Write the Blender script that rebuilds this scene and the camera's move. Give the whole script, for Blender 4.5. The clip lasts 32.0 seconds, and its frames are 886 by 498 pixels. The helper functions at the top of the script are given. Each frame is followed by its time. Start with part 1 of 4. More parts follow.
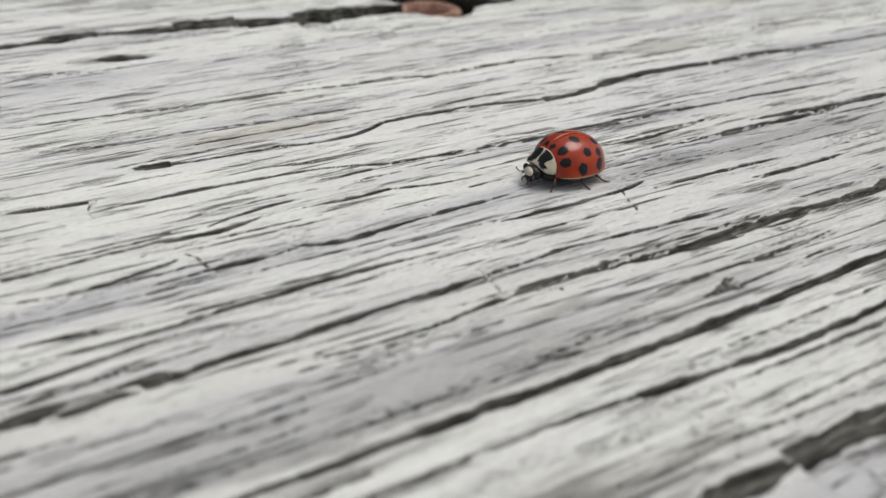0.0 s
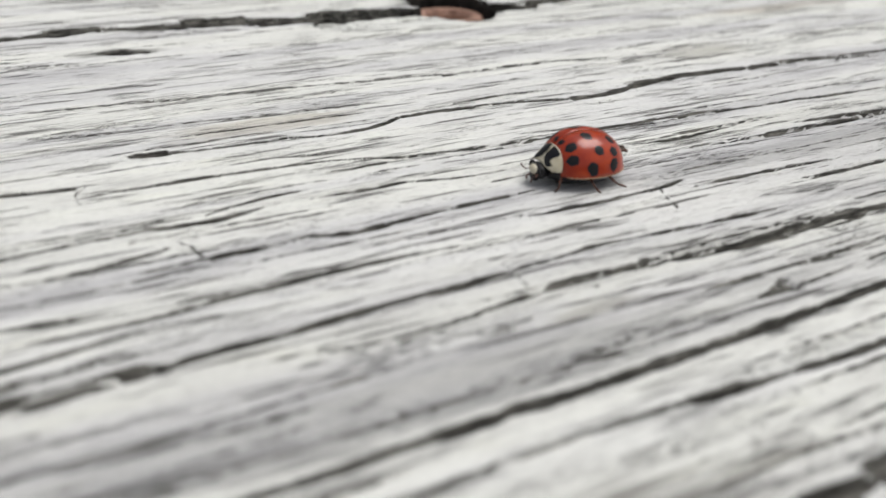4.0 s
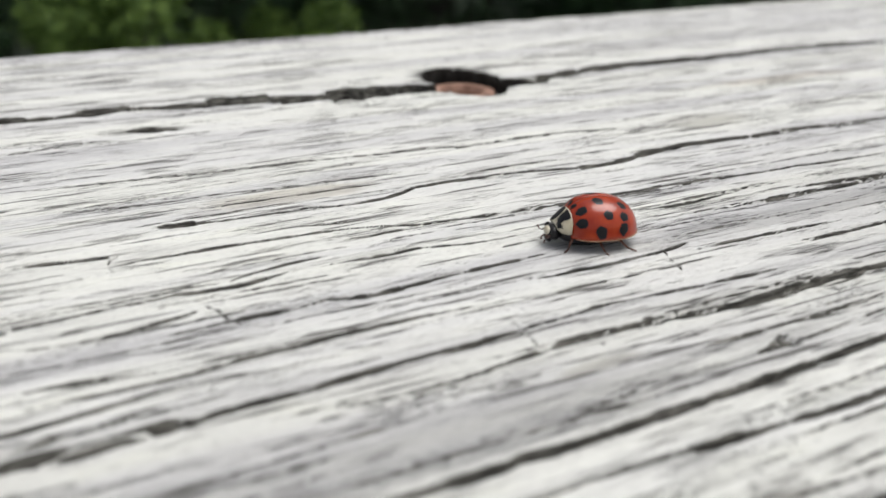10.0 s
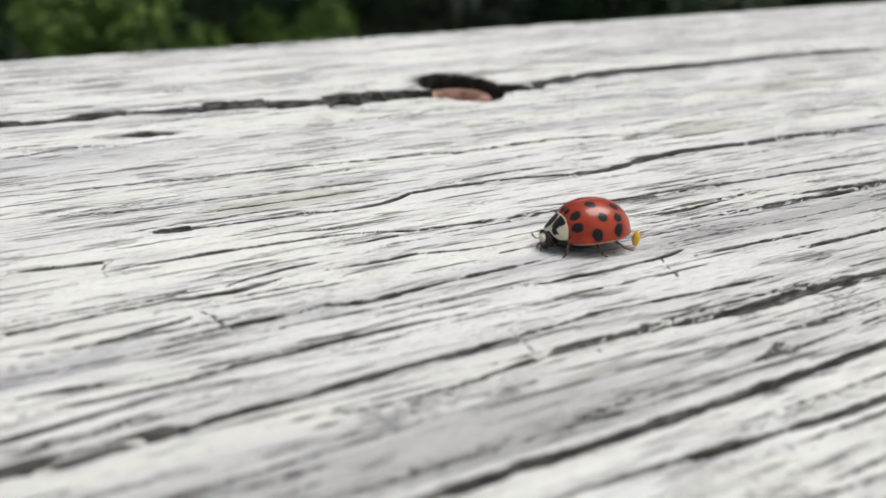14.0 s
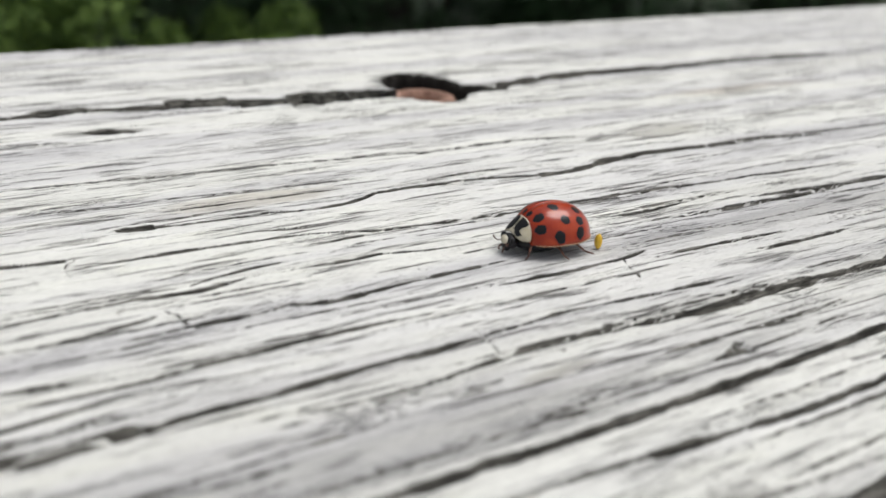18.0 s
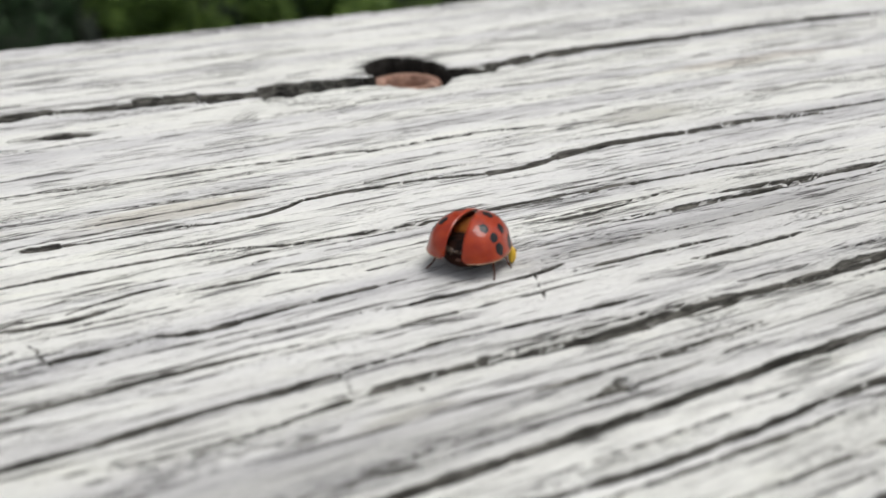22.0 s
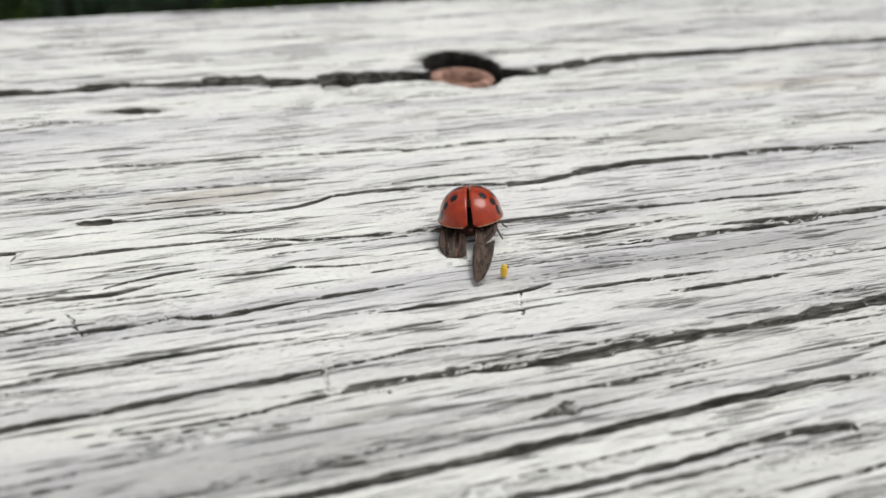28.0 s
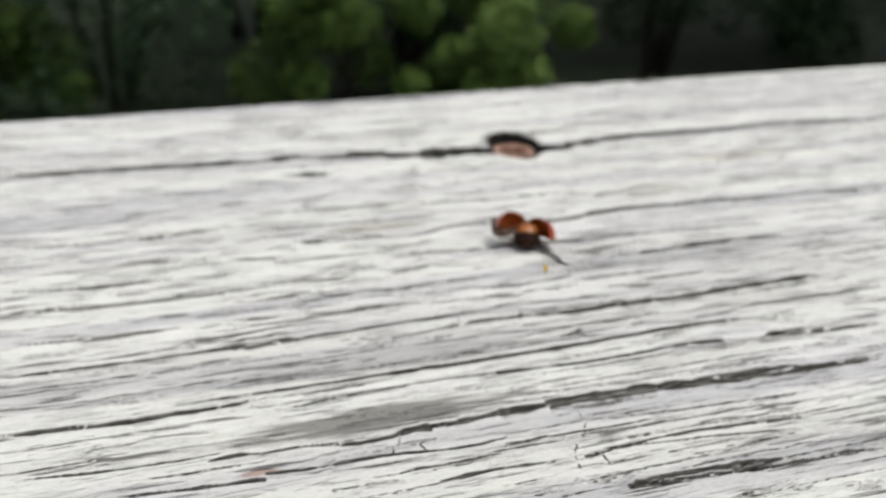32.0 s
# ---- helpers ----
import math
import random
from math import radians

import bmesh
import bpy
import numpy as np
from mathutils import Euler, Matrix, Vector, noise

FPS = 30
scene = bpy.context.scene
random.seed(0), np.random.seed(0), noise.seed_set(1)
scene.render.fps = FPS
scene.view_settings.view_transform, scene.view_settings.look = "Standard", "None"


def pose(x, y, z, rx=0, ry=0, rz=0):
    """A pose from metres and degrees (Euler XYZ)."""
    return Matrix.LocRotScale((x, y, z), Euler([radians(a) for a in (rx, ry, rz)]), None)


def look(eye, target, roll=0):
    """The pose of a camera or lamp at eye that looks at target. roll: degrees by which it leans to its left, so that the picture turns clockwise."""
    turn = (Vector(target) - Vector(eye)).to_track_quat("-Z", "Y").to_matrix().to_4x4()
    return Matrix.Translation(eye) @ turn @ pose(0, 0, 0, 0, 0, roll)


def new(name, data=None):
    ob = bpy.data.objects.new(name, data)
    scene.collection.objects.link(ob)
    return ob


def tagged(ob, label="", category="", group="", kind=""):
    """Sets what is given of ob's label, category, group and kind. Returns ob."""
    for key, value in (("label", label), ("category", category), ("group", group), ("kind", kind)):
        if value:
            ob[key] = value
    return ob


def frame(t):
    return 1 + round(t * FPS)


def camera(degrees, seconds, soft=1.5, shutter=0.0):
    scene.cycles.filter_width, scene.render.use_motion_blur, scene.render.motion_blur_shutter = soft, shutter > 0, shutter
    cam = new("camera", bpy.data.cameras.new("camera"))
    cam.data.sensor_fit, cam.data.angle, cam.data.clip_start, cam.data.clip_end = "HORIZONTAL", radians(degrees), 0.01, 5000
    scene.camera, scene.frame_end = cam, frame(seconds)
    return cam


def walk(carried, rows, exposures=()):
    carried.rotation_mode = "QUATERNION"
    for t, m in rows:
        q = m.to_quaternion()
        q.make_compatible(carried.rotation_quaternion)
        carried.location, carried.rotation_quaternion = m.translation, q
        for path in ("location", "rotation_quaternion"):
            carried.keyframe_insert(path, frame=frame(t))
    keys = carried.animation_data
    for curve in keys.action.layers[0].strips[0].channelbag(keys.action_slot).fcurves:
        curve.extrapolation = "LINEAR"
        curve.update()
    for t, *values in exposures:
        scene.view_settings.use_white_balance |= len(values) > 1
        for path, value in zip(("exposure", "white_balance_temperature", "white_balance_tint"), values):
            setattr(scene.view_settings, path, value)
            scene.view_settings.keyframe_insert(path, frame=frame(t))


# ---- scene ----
cam = camera(48.43, 32.0, soft=1.5)
# A phone held a hand's width from the board: sharp at one distance only.
cam.data.dof.use_dof = True
cam.data.dof.focus_distance = 0.080
cam.data.dof.aperture_fstop = 38.0
walk(cam, (
    (0.0, look((-0.04379, -0.10369, 0.03189), (-0.00658, -0.04408, -0.00634), 1.85)),
    (0.5, look((-0.04228, -0.10132, 0.02846), (-0.00409, -0.04109, -0.00779), 2.00)),
    (1.0, look((-0.04303, -0.10094, 0.02802), (-0.00563, -0.03962, -0.00720), 1.77)),
    (1.5, look((-0.04283, -0.10110, 0.02798), (-0.00543, -0.03988, -0.00742), 1.84)),
    (2.0, look((-0.04236, -0.10079, 0.02768), (-0.00397, -0.04022, -0.00780), 2.12)),
    (2.5, look((-0.04215, -0.10032, 0.02725), (-0.00329, -0.04010, -0.00830), 2.42)),
    (4.5, look((-0.04178, -0.09965, 0.02607), (-0.00582, -0.03732, -0.00888), 1.96)),
    (5.0, look((-0.04241, -0.10128, 0.02654), (-0.00722, -0.03709, -0.00573), 0.86)),
    (5.5, look((-0.04256, -0.10192, 0.02661), (-0.00757, -0.03694, -0.00426), 0.60)),
    (6.0, look((-0.04262, -0.10170, 0.02662), (-0.00709, -0.03706, -0.00434), 1.01)),
    (6.5, look((-0.04270, -0.10210, 0.02667), (-0.00628, -0.03777, -0.00390), 1.15)),
    (7.0, look((-0.04312, -0.10261, 0.02688), (-0.00590, -0.03845, -0.00309), 1.39)),
    (7.5, look((-0.04318, -0.10264, 0.02694), (-0.00575, -0.03859, -0.00299), 1.42)),
    (8.0, look((-0.04315, -0.10264, 0.02688), (-0.00567, -0.03856, -0.00294), 1.37)),
    (8.5, look((-0.04323, -0.10283, 0.02699), (-0.00589, -0.03858, -0.00262), 1.35)),
    (9.0, look((-0.04325, -0.10262, 0.02700), (-0.00586, -0.03851, -0.00287), 1.50)),
    (9.5, look((-0.04320, -0.10267, 0.02694), (-0.00601, -0.03850, -0.00306), 1.42)),
    (10.0, look((-0.04299, -0.10256, 0.02689), (-0.00625, -0.03814, -0.00311), 1.22)),
    (10.5, look((-0.04287, -0.10223, 0.02678), (-0.00595, -0.03789, -0.00316), 1.35)),
    (11.0, look((-0.04306, -0.10233, 0.02688), (-0.00565, -0.03823, -0.00300), 1.55)),
    (11.5, look((-0.04295, -0.10247, 0.02688), (-0.00535, -0.03841, -0.00283), 1.45)),
    (12.0, look((-0.04304, -0.10240, 0.02684), (-0.00544, -0.03828, -0.00273), 1.53)),
    (12.5, look((-0.04307, -0.10238, 0.02691), (-0.00567, -0.03818, -0.00274), 1.63)),
    (13.0, look((-0.04312, -0.10238, 0.02685), (-0.00593, -0.03801, -0.00270), 1.64)),
    (13.5, look((-0.04295, -0.10239, 0.02686), (-0.00587, -0.03796, -0.00271), 1.51)),
    (15.5, look((-0.04317, -0.10217, 0.02694), (-0.00509, -0.03844, -0.00287), 2.22)),
    (16.0, look((-0.04325, -0.10219, 0.02692), (-0.00466, -0.03874, -0.00283), 2.43)),
    (16.5, look((-0.04325, -0.10240, 0.02699), (-0.00433, -0.03911, -0.00268), 2.37)),
    (17.0, look((-0.04320, -0.10248, 0.02698), (-0.00411, -0.03922, -0.00252), 2.26)),
    (17.5, look((-0.04324, -0.10248, 0.02695), (-0.00384, -0.03936, -0.00245), 2.32)),
    (18.0, look((-0.04338, -0.10248, 0.02706), (-0.00351, -0.03973, -0.00249), 2.66)),
    (18.5, look((-0.04344, -0.10235, 0.02699), (-0.00363, -0.03960, -0.00264), 2.89)),
    (19.0, look((-0.04343, -0.10230, 0.02708), (-0.00373, -0.03951, -0.00261), 2.87)),
    (19.5, look((-0.04331, -0.10244, 0.02702), (-0.00339, -0.03972, -0.00251), 2.62)),
    (20.0, look((-0.04292, -0.10271, 0.02711), (-0.00328, -0.03977, -0.00235), 2.17)),
    (20.5, look((-0.04115, -0.10278, 0.02676), (-0.00189, -0.03964, -0.00275), 1.41)),
    (21.0, look((-0.04002, -0.10281, 0.02666), (-0.00140, -0.03954, -0.00342), 0.68)),
    (21.5, look((-0.03878, -0.10225, 0.02642), (-0.00246, -0.03829, -0.00505), -0.01)),
    (22.0, look((-0.02791, -0.10472, 0.02971), (0.00369, -0.03906, -0.00330), -0.94)),
    (22.5, look((-0.01552, -0.10786, 0.02996), (0.01206, -0.04087, -0.00399), -1.47)),
    (23.0, look((-0.01606, -0.11274, 0.03263), (0.00909, -0.04472, -0.00115), -1.16)),
    (23.5, look((-0.02388, -0.12846, 0.03590), (-0.00081, -0.05996, 0.00163), -0.53)),
    (24.0, look((-0.03296, -0.13897, 0.04140), (-0.01115, -0.06986, 0.00751), -0.06)),
    (24.5, look((-0.03243, -0.14076, 0.04197), (-0.01133, -0.07165, 0.00765), 0.32)),
    (25.0, look((-0.03434, -0.13787, 0.04135), (-0.01325, -0.06914, 0.00627), 0.63)),
    (25.5, look((-0.03325, -0.13426, 0.04120), (-0.01175, -0.06606, 0.00532), 1.05)),
    (27.5, look((-0.02943, -0.11305, 0.03618), (-0.00651, -0.04572, -0.00046), 1.60)),
    (28.0, look((-0.02307, -0.11146, 0.03652), (0.00077, -0.04433, 0.00012), 1.78)),
    (28.5, look((-0.02360, -0.11292, 0.03727), (0.00033, -0.04577, 0.00096), 1.80)),
    (29.0, look((-0.02574, -0.11587, 0.03887), (-0.00213, -0.04850, 0.00276), 1.75)),
    (29.5, look((-0.02544, -0.11712, 0.04090), (-0.00182, -0.04962, 0.00504), 1.86)),
    (30.0, look((-0.02648, -0.11631, 0.04247), (-0.00342, -0.04867, 0.00651), 1.53)),
    (30.5, look((-0.02570, -0.11874, 0.04244), (-0.00226, -0.05114, 0.00666), 1.71)),
    (31.0, look((-0.03368, -0.13060, 0.04799), (-0.01034, -0.06239, 0.01331), 1.60)),
    (31.5, look((-0.04273, -0.14519, 0.05527), (-0.01985, -0.07656, 0.02110), 1.84)),
    (32.0, look((-0.04809, -0.16372, 0.06045), (-0.02577, -0.09459, 0.02695), 1.31)),
), exposures=((0.0, -0.46), (1.0, -0.32), (2.0, -0.31), (5.0, -0.24), (8.0, -0.17), (20.0, -0.17), (23.0, -0.22), (25.0, -0.15), (28.0, -0.20), (32.0, -0.17)))

# Millimetres to metres: the plan below is in millimetres.
MM = 0.001


def mm(x, y, z, rx=0, ry=0, rz=0):
    return pose(x * MM, y * MM, z * MM, rx, ry, rz)


# ---- world, sun ----
world = bpy.data.worlds.new("overcast_sky")
world.use_nodes = True
scene.world = world
wn = world.node_tree
sky = wn.nodes.new("ShaderNodeTexSky")
sky.sky_type = "NISHITA"
sky.sun_disc = False
sky.sun_elevation = radians(70)
sky.sun_rotation = radians(106)
sky.air_density, sky.dust_density, sky.ozone_density = 1.0, 4.0, 1.0
pale = wn.nodes.new("ShaderNodeHueSaturation")
pale.inputs["Saturation"].default_value = 0.25
wn.links.new(sky.outputs[0], pale.inputs["Color"])
wn.links.new(pale.outputs[0], wn.nodes["Background"].inputs["Color"])
wn.nodes["Background"].inputs["Strength"].default_value = 0.15

sun_data = bpy.data.lights.new("sun", "SUN")
sun_data.energy = 1.7
sun_data.angle = radians(40)
sun_data.color = (1.0, 0.975, 0.945)
sun = new("sun", sun_data)
sun.matrix_world = look((0.48, -0.14, 1.4), (0, 0, 0))


# ---- node helpers ----
def mat(name):
    m = bpy.data.materials.new(name)
    m.use_nodes = True
    return m, m.node_tree, m.node_tree.nodes["Principled BSDF"]


def node(nt, kind, **values):
    n = nt.nodes.new(kind)
    for key, value in values.items():
        n.inputs[key.replace("_", " ")].default_value = value
    return n


def stretched(nt, sx, sy, sz, detail=4.0, rough=0.55, distort=0.0):
    """Noise in object space, so many cells to the metre along each axis."""
    tc = nt.nodes.new("ShaderNodeTexCoord")
    mp = nt.nodes.new("ShaderNodeMapping")
    mp.inputs["Scale"].default_value = (sx, sy, sz)
    nt.links.new(tc.outputs["Object"], mp.inputs["Vector"])
    nz = node(nt, "ShaderNodeTexNoise", Scale=1.0, Detail=detail, Roughness=rough, Distortion=distort)
    nt.links.new(mp.outputs[0], nz.inputs["Vector"])
    return nz.outputs["Fac"]


def ramp(nt, fac, stops):
    r = nt.nodes.new("ShaderNodeValToRGB")
    while len(r.color_ramp.elements) < len(stops):
        r.color_ramp.elements.new(0.5)
    for e, (p, c) in zip(r.color_ramp.elements, stops):
        e.position, e.color = p, (*c, 1) if len(c) == 3 else c
    nt.links.new(fac, r.inputs["Fac"])
    return r.outputs["Color"]


def mix(nt, fac, a, b, mode="MIX"):
    m = nt.nodes.new("ShaderNodeMixRGB")
    m.blend_type = mode
    for socket, value in ((m.inputs[0], fac), (m.inputs[1], a), (m.inputs[2], b)):
        if isinstance(value, (int, float)):
            socket.default_value = value
        elif isinstance(value, tuple):
            socket.default_value = (*value, 1)
        else:
            nt.links.new(value, socket)
    return m.outputs[0]


def calc(nt, op, a, b=0.0, clamp=False):
    m = nt.nodes.new("ShaderNodeMath")
    m.operation, m.use_clamp = op, clamp
    for socket, value in zip(m.inputs, (a, b)):
        if isinstance(value, (int, float)):
            socket.default_value = value
        else:
            nt.links.new(value, socket)
    return m.outputs[0]


def bump(nt, bsdf, height, strength, metres):
    b = node(nt, "ShaderNodeBump", Strength=strength, Distance=metres)
    nt.links.new(height, b.inputs["Height"])
    nt.links.new(b.outputs[0], bsdf.inputs["Normal"])


def grey(v):
    return (v, v, v)


# ---- materials ----
def oval(nt, x, y, rx, ry, soft, turn=0.0):
    """A patch: 1 inside an oval on the board (millimetres), with a ragged rim."""
    tc = nt.nodes.new("ShaderNodeTexCoord")
    mp = nt.nodes.new("ShaderNodeMapping")
    mp.vector_type = "TEXTURE"
    mp.inputs["Location"].default_value = (x * MM, y * MM, 0)
    mp.inputs["Rotation"].default_value = (0, 0, radians(turn))
    mp.inputs["Scale"].default_value = (rx * MM, ry * MM, 1000)
    nt.links.new(tc.outputs["Object"], mp.inputs["Vector"])
    ln = nt.nodes.new("ShaderNodeVectorMath")
    ln.operation = "LENGTH"
    nt.links.new(mp.outputs[0], ln.inputs[0])
    edge = calc(nt, "MULTIPLY", calc(nt, "SUBTRACT", stretched(nt, 150, 1300, 1300, 4, 0.65), 0.5), 1.6)
    far = calc(nt, "ADD", ln.outputs["Value"], edge)
    return calc(nt, "DIVIDE", calc(nt, "SUBTRACT", 1.0, far), soft, clamp=True)


def weathered_wood():
    m, nt, b = mat("weathered_wood")
    bands = stretched(nt, 7, 150, 150, 2, 0.5, 0.15)
    streak = stretched(nt, 24, 900, 900, 4, 0.55, 0.1)
    fibre = stretched(nt, 420, 9500, 9500, 3, 0.55, 0.1)
    crackle = stretched(nt, 1500, 3600, 3600, 5, 0.75, 0.2)
    blotch = stretched(nt, 120, 420, 420, 5, 0.6)
    zone = calc(nt, "MULTIPLY", calc(nt, "SUBTRACT", stretched(nt, 16, 230, 230, 5, 0.62, 0.2), 0.50), 6.0, True)
    # Bleached cream wood with bands of grey.
    col = ramp(nt, bands, [(0.36, (0.575, 0.575, 0.572)), (0.47, (0.69, 0.692, 0.672)), (0.56, (0.745, 0.75, 0.705)), (0.72, (0.70, 0.706, 0.668))])
    col = mix(nt, 1.0, col, ramp(nt, streak, [(0.26, grey(0.88)), (0.36, grey(0.97)), (0.46, grey(1.0)), (0.7, grey(1.02))]), "MULTIPLY")
    # Weathered zones, where the grain stands out in short dark threads.
    col = mix(nt, zone, col, mix(nt, 1.0, col, ramp(nt, fibre, [(0.34, grey(0.40)), (0.41, grey(0.76)), (0.46, grey(0.97)), (0.64, grey(1.02))]), "MULTIPLY"))
    col = mix(nt, 1.0, col, ramp(nt, blotch, [(0.30, (0.84, 0.836, 0.84)), (0.42, (0.96, 0.957, 0.958)), (0.55, grey(1.0)), (0.7, (1.04, 1.04, 1.01))]), "MULTIPLY")
    col = mix(nt, 1.0, col, ramp(nt, crackle, [(0.30, grey(0.66)), (0.40, grey(0.92)), (0.50, grey(1.0)), (0.68, grey(1.04))]), "MULTIPLY")
    # Hair-fine dark lines along the grain, broken here and there.
    hairs = None
    for sx, sy, thin, sb, cut in ((12, 330, 0.011, 34, 0.52), (20, 620, 0.016, 50, 0.52), (30, 1300, 0.030, 80, 0.53), (70, 4200, 0.06, 110, 0.54)):
        line = calc(nt, "ABSOLUTE", calc(nt, "SUBTRACT", stretched(nt, sx, sy, sy, 4, 0.55, 0.1), 0.5))
        gate = calc(nt, "MULTIPLY", calc(nt, "SUBTRACT", stretched(nt, sb, sb * 9, sb * 9, 3, 0.6), cut), 9.0, True)
        line = calc(nt, "MULTIPLY", calc(nt, "SUBTRACT", gate, calc(nt, "DIVIDE", line, thin)), 3.0, True)
        hairs = line if hairs is None else calc(nt, "MAXIMUM", hairs, line)
    col = mix(nt, calc(nt, "MULTIPLY", hairs, 0.86), col, (0.085, 0.08, 0.074))
    # Crumbling patches: the surface has broken into short dark pits.
    pits = stretched(nt, 1300, 5200, 5200, 4, 0.65, 0.2)
    rotten = calc(nt, "MULTIPLY", calc(nt, "SUBTRACT", stretched(nt, 60, 420, 420, 3, 0.55), 0.56), 10.0, True)
    pits = calc(nt, "MULTIPLY", calc(nt, "MULTIPLY", calc(nt, "SUBTRACT", 0.47, pits), 14.0, True), rotten)
    col = mix(nt, calc(nt, "MULTIPLY", pits, 0.8), col, (0.10, 0.097, 0.085))
    # Mildew specks where the bare wood is roughest.
    specks = stretched(nt, 1700, 3300, 3300, 1, 0.5)
    where = calc(nt, "ADD", calc(nt, "MULTIPLY", stretched(nt, 35, 120, 120, 2, 0.5), 0.85), calc(nt, "MULTIPLY", calc(nt, "MAXIMUM", oval(nt, -10, -77.5, 11, 4.0, 0.6), oval(nt, 14, -74.5, 7, 2.5, 0.6)), 0.35))
    fleck = calc(nt, "MULTIPLY", calc(nt, "MULTIPLY", calc(nt, "SUBTRACT", specks, 0.66), 22.0, True), calc(nt, "MULTIPLY", calc(nt, "SUBTRACT", where, 0.5), 7.0, True))
    col = mix(nt, fleck, col, (0.09, 0.088, 0.082))
    # Grey smears, pale scrapes, brownish spots and broad grey tones, one with painted shade.
    for x, y, rx, ry, turn, tint, amount in STAINS_AND_SHADE:
        toned = mix(nt, 1.0, col, tuple(min(1.15, c / 0.68) for c in tint), "MULTIPLY")
        col = mix(nt, calc(nt, "MULTIPLY", oval(nt, x, y, rx, ry, 0.4, turn), amount), col, toned)
    # Unbleached brown-grey wood and grit in the splits, with their shade painted in.
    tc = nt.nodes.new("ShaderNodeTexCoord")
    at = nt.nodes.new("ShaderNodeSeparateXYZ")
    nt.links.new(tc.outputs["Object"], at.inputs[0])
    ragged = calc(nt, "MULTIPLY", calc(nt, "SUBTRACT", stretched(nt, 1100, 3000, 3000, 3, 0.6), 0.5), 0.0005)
    raw_and_shade = calc(nt, "DIVIDE", calc(nt, "SUBTRACT", calc(nt, "ADD", ragged, -0.00024), at.outputs["Z"]), 0.00020, True)
    # Steep walls take the same painted darkening.
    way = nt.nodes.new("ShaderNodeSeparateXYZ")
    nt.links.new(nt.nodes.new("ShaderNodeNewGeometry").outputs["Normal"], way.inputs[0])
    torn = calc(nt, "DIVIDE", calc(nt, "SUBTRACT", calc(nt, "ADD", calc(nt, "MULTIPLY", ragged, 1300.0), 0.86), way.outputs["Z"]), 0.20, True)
    raw_and_shade = calc(nt, "MULTIPLY", calc(nt, "MAXIMUM", raw_and_shade, torn), calc(nt, "LESS_THAN", at.outputs["Y"], 0.0378))
    grit_and_shade = ramp(nt, stretched(nt, 220, 3200, 3200, 5, 0.7), [(0.32, (0.020, 0.019, 0.017)), (0.48, (0.075, 0.072, 0.063)), (0.70, (0.27, 0.26, 0.23))])
    col = mix(nt, raw_and_shade, col, grit_and_shade)
    # Black iron stain round the rusting screw; it also paints the hole's shade.
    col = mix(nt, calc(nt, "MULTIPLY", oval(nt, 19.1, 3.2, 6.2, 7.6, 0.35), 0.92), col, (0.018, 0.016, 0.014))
    # More shade painted inside the hole: near-black wherever the depth mask is set.
    col = mix(nt, calc(nt, "MULTIPLY", calc(nt, "MULTIPLY", oval(nt, 19.1, 3.0, 9.0, 12.0, 0.3), raw_and_shade), 0.95), col, (0.014, 0.012, 0.010))
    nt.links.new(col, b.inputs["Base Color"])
    b.inputs["Roughness"].default_value = 0.85
    b.inputs["Specular IOR Level"].default_value = 0.25
    h = calc(nt, "ADD", calc(nt, "MULTIPLY", streak, 0.25), calc(nt, "MULTIPLY", fibre, 0.14))
    h = calc(nt, "SUBTRACT", calc(nt, "ADD", h, calc(nt, "ADD", calc(nt, "MULTIPLY", blotch, 0.3), calc(nt, "MULTIPLY", crackle, 0.30))), calc(nt, "MULTIPLY", calc(nt, "MAXIMUM", hairs, pits), 0.7))
    bump(nt, b, h, 1.0, 0.00012)
    return m


STAINS_AND_SHADE = (
    (-27.0, -78.3, 18.0, 2.6, 1.0, (0.235, 0.228, 0.222), 0.95),
    (-22.0, -66.6, 30.0, 2.9, 0.4, (0.40, 0.398, 0.405), 0.62),
    (-5.5, -65.4, 5.8, 2.3, 1.0, (0.82, 0.82, 0.80), 0.9),
    (20.0, -71.5, 7.0, 1.6, 0.0, (0.50, 0.50, 0.53), 0.6),
    (-16.0, -29.0, 9.0, 2.2, 0.0, (0.50, 0.47, 0.41), 0.6),
    (-21.0, -3.8, 5.0, 1.1, -2.0, (0.20, 0.20, 0.19), 0.7),
    (34.0, -25.0, 7.0, 3.0, 0.0, (0.36, 0.35, 0.33), 0.6),
    (-40.5, -84.2, 2.2, 0.6, 0.0, (0.36, 0.17, 0.11), 0.6),
    (-11.0, -64.2, 4.0, 0.7, 3.0, (0.40, 0.39, 0.36), 0.7),
    (20.0, -50.6, 30.0, 1.9, 0.0, (0.46, 0.458, 0.455), 0.6),
    (14.0, -75.2, 15.0, 3.2, 0.0, (0.50, 0.498, 0.50), 0.5),
    (22.0, -96.0, 20.0, 6.0, 0.0, (0.50, 0.498, 0.50), 0.5),
    # Broad tones that darken the near board and its right side.
    (-25.0, -92.0, 60.0, 22.0, 0.0, (0.56, 0.558, 0.555), 0.55),
    (34.0, -56.0, 28.0, 20.0, 0.0, (0.56, 0.558, 0.555), 0.55),
    (60.0, -12.0, 16.0, 2.0, 0.0, (0.45, 0.40, 0.34), 0.5),
    # Wide grey band, strengthened to put the near board's shade into the colour.
    (-25.0, -64.0, 60.0, 9.0, 0.0, (0.56, 0.558, 0.560), 0.72),
)


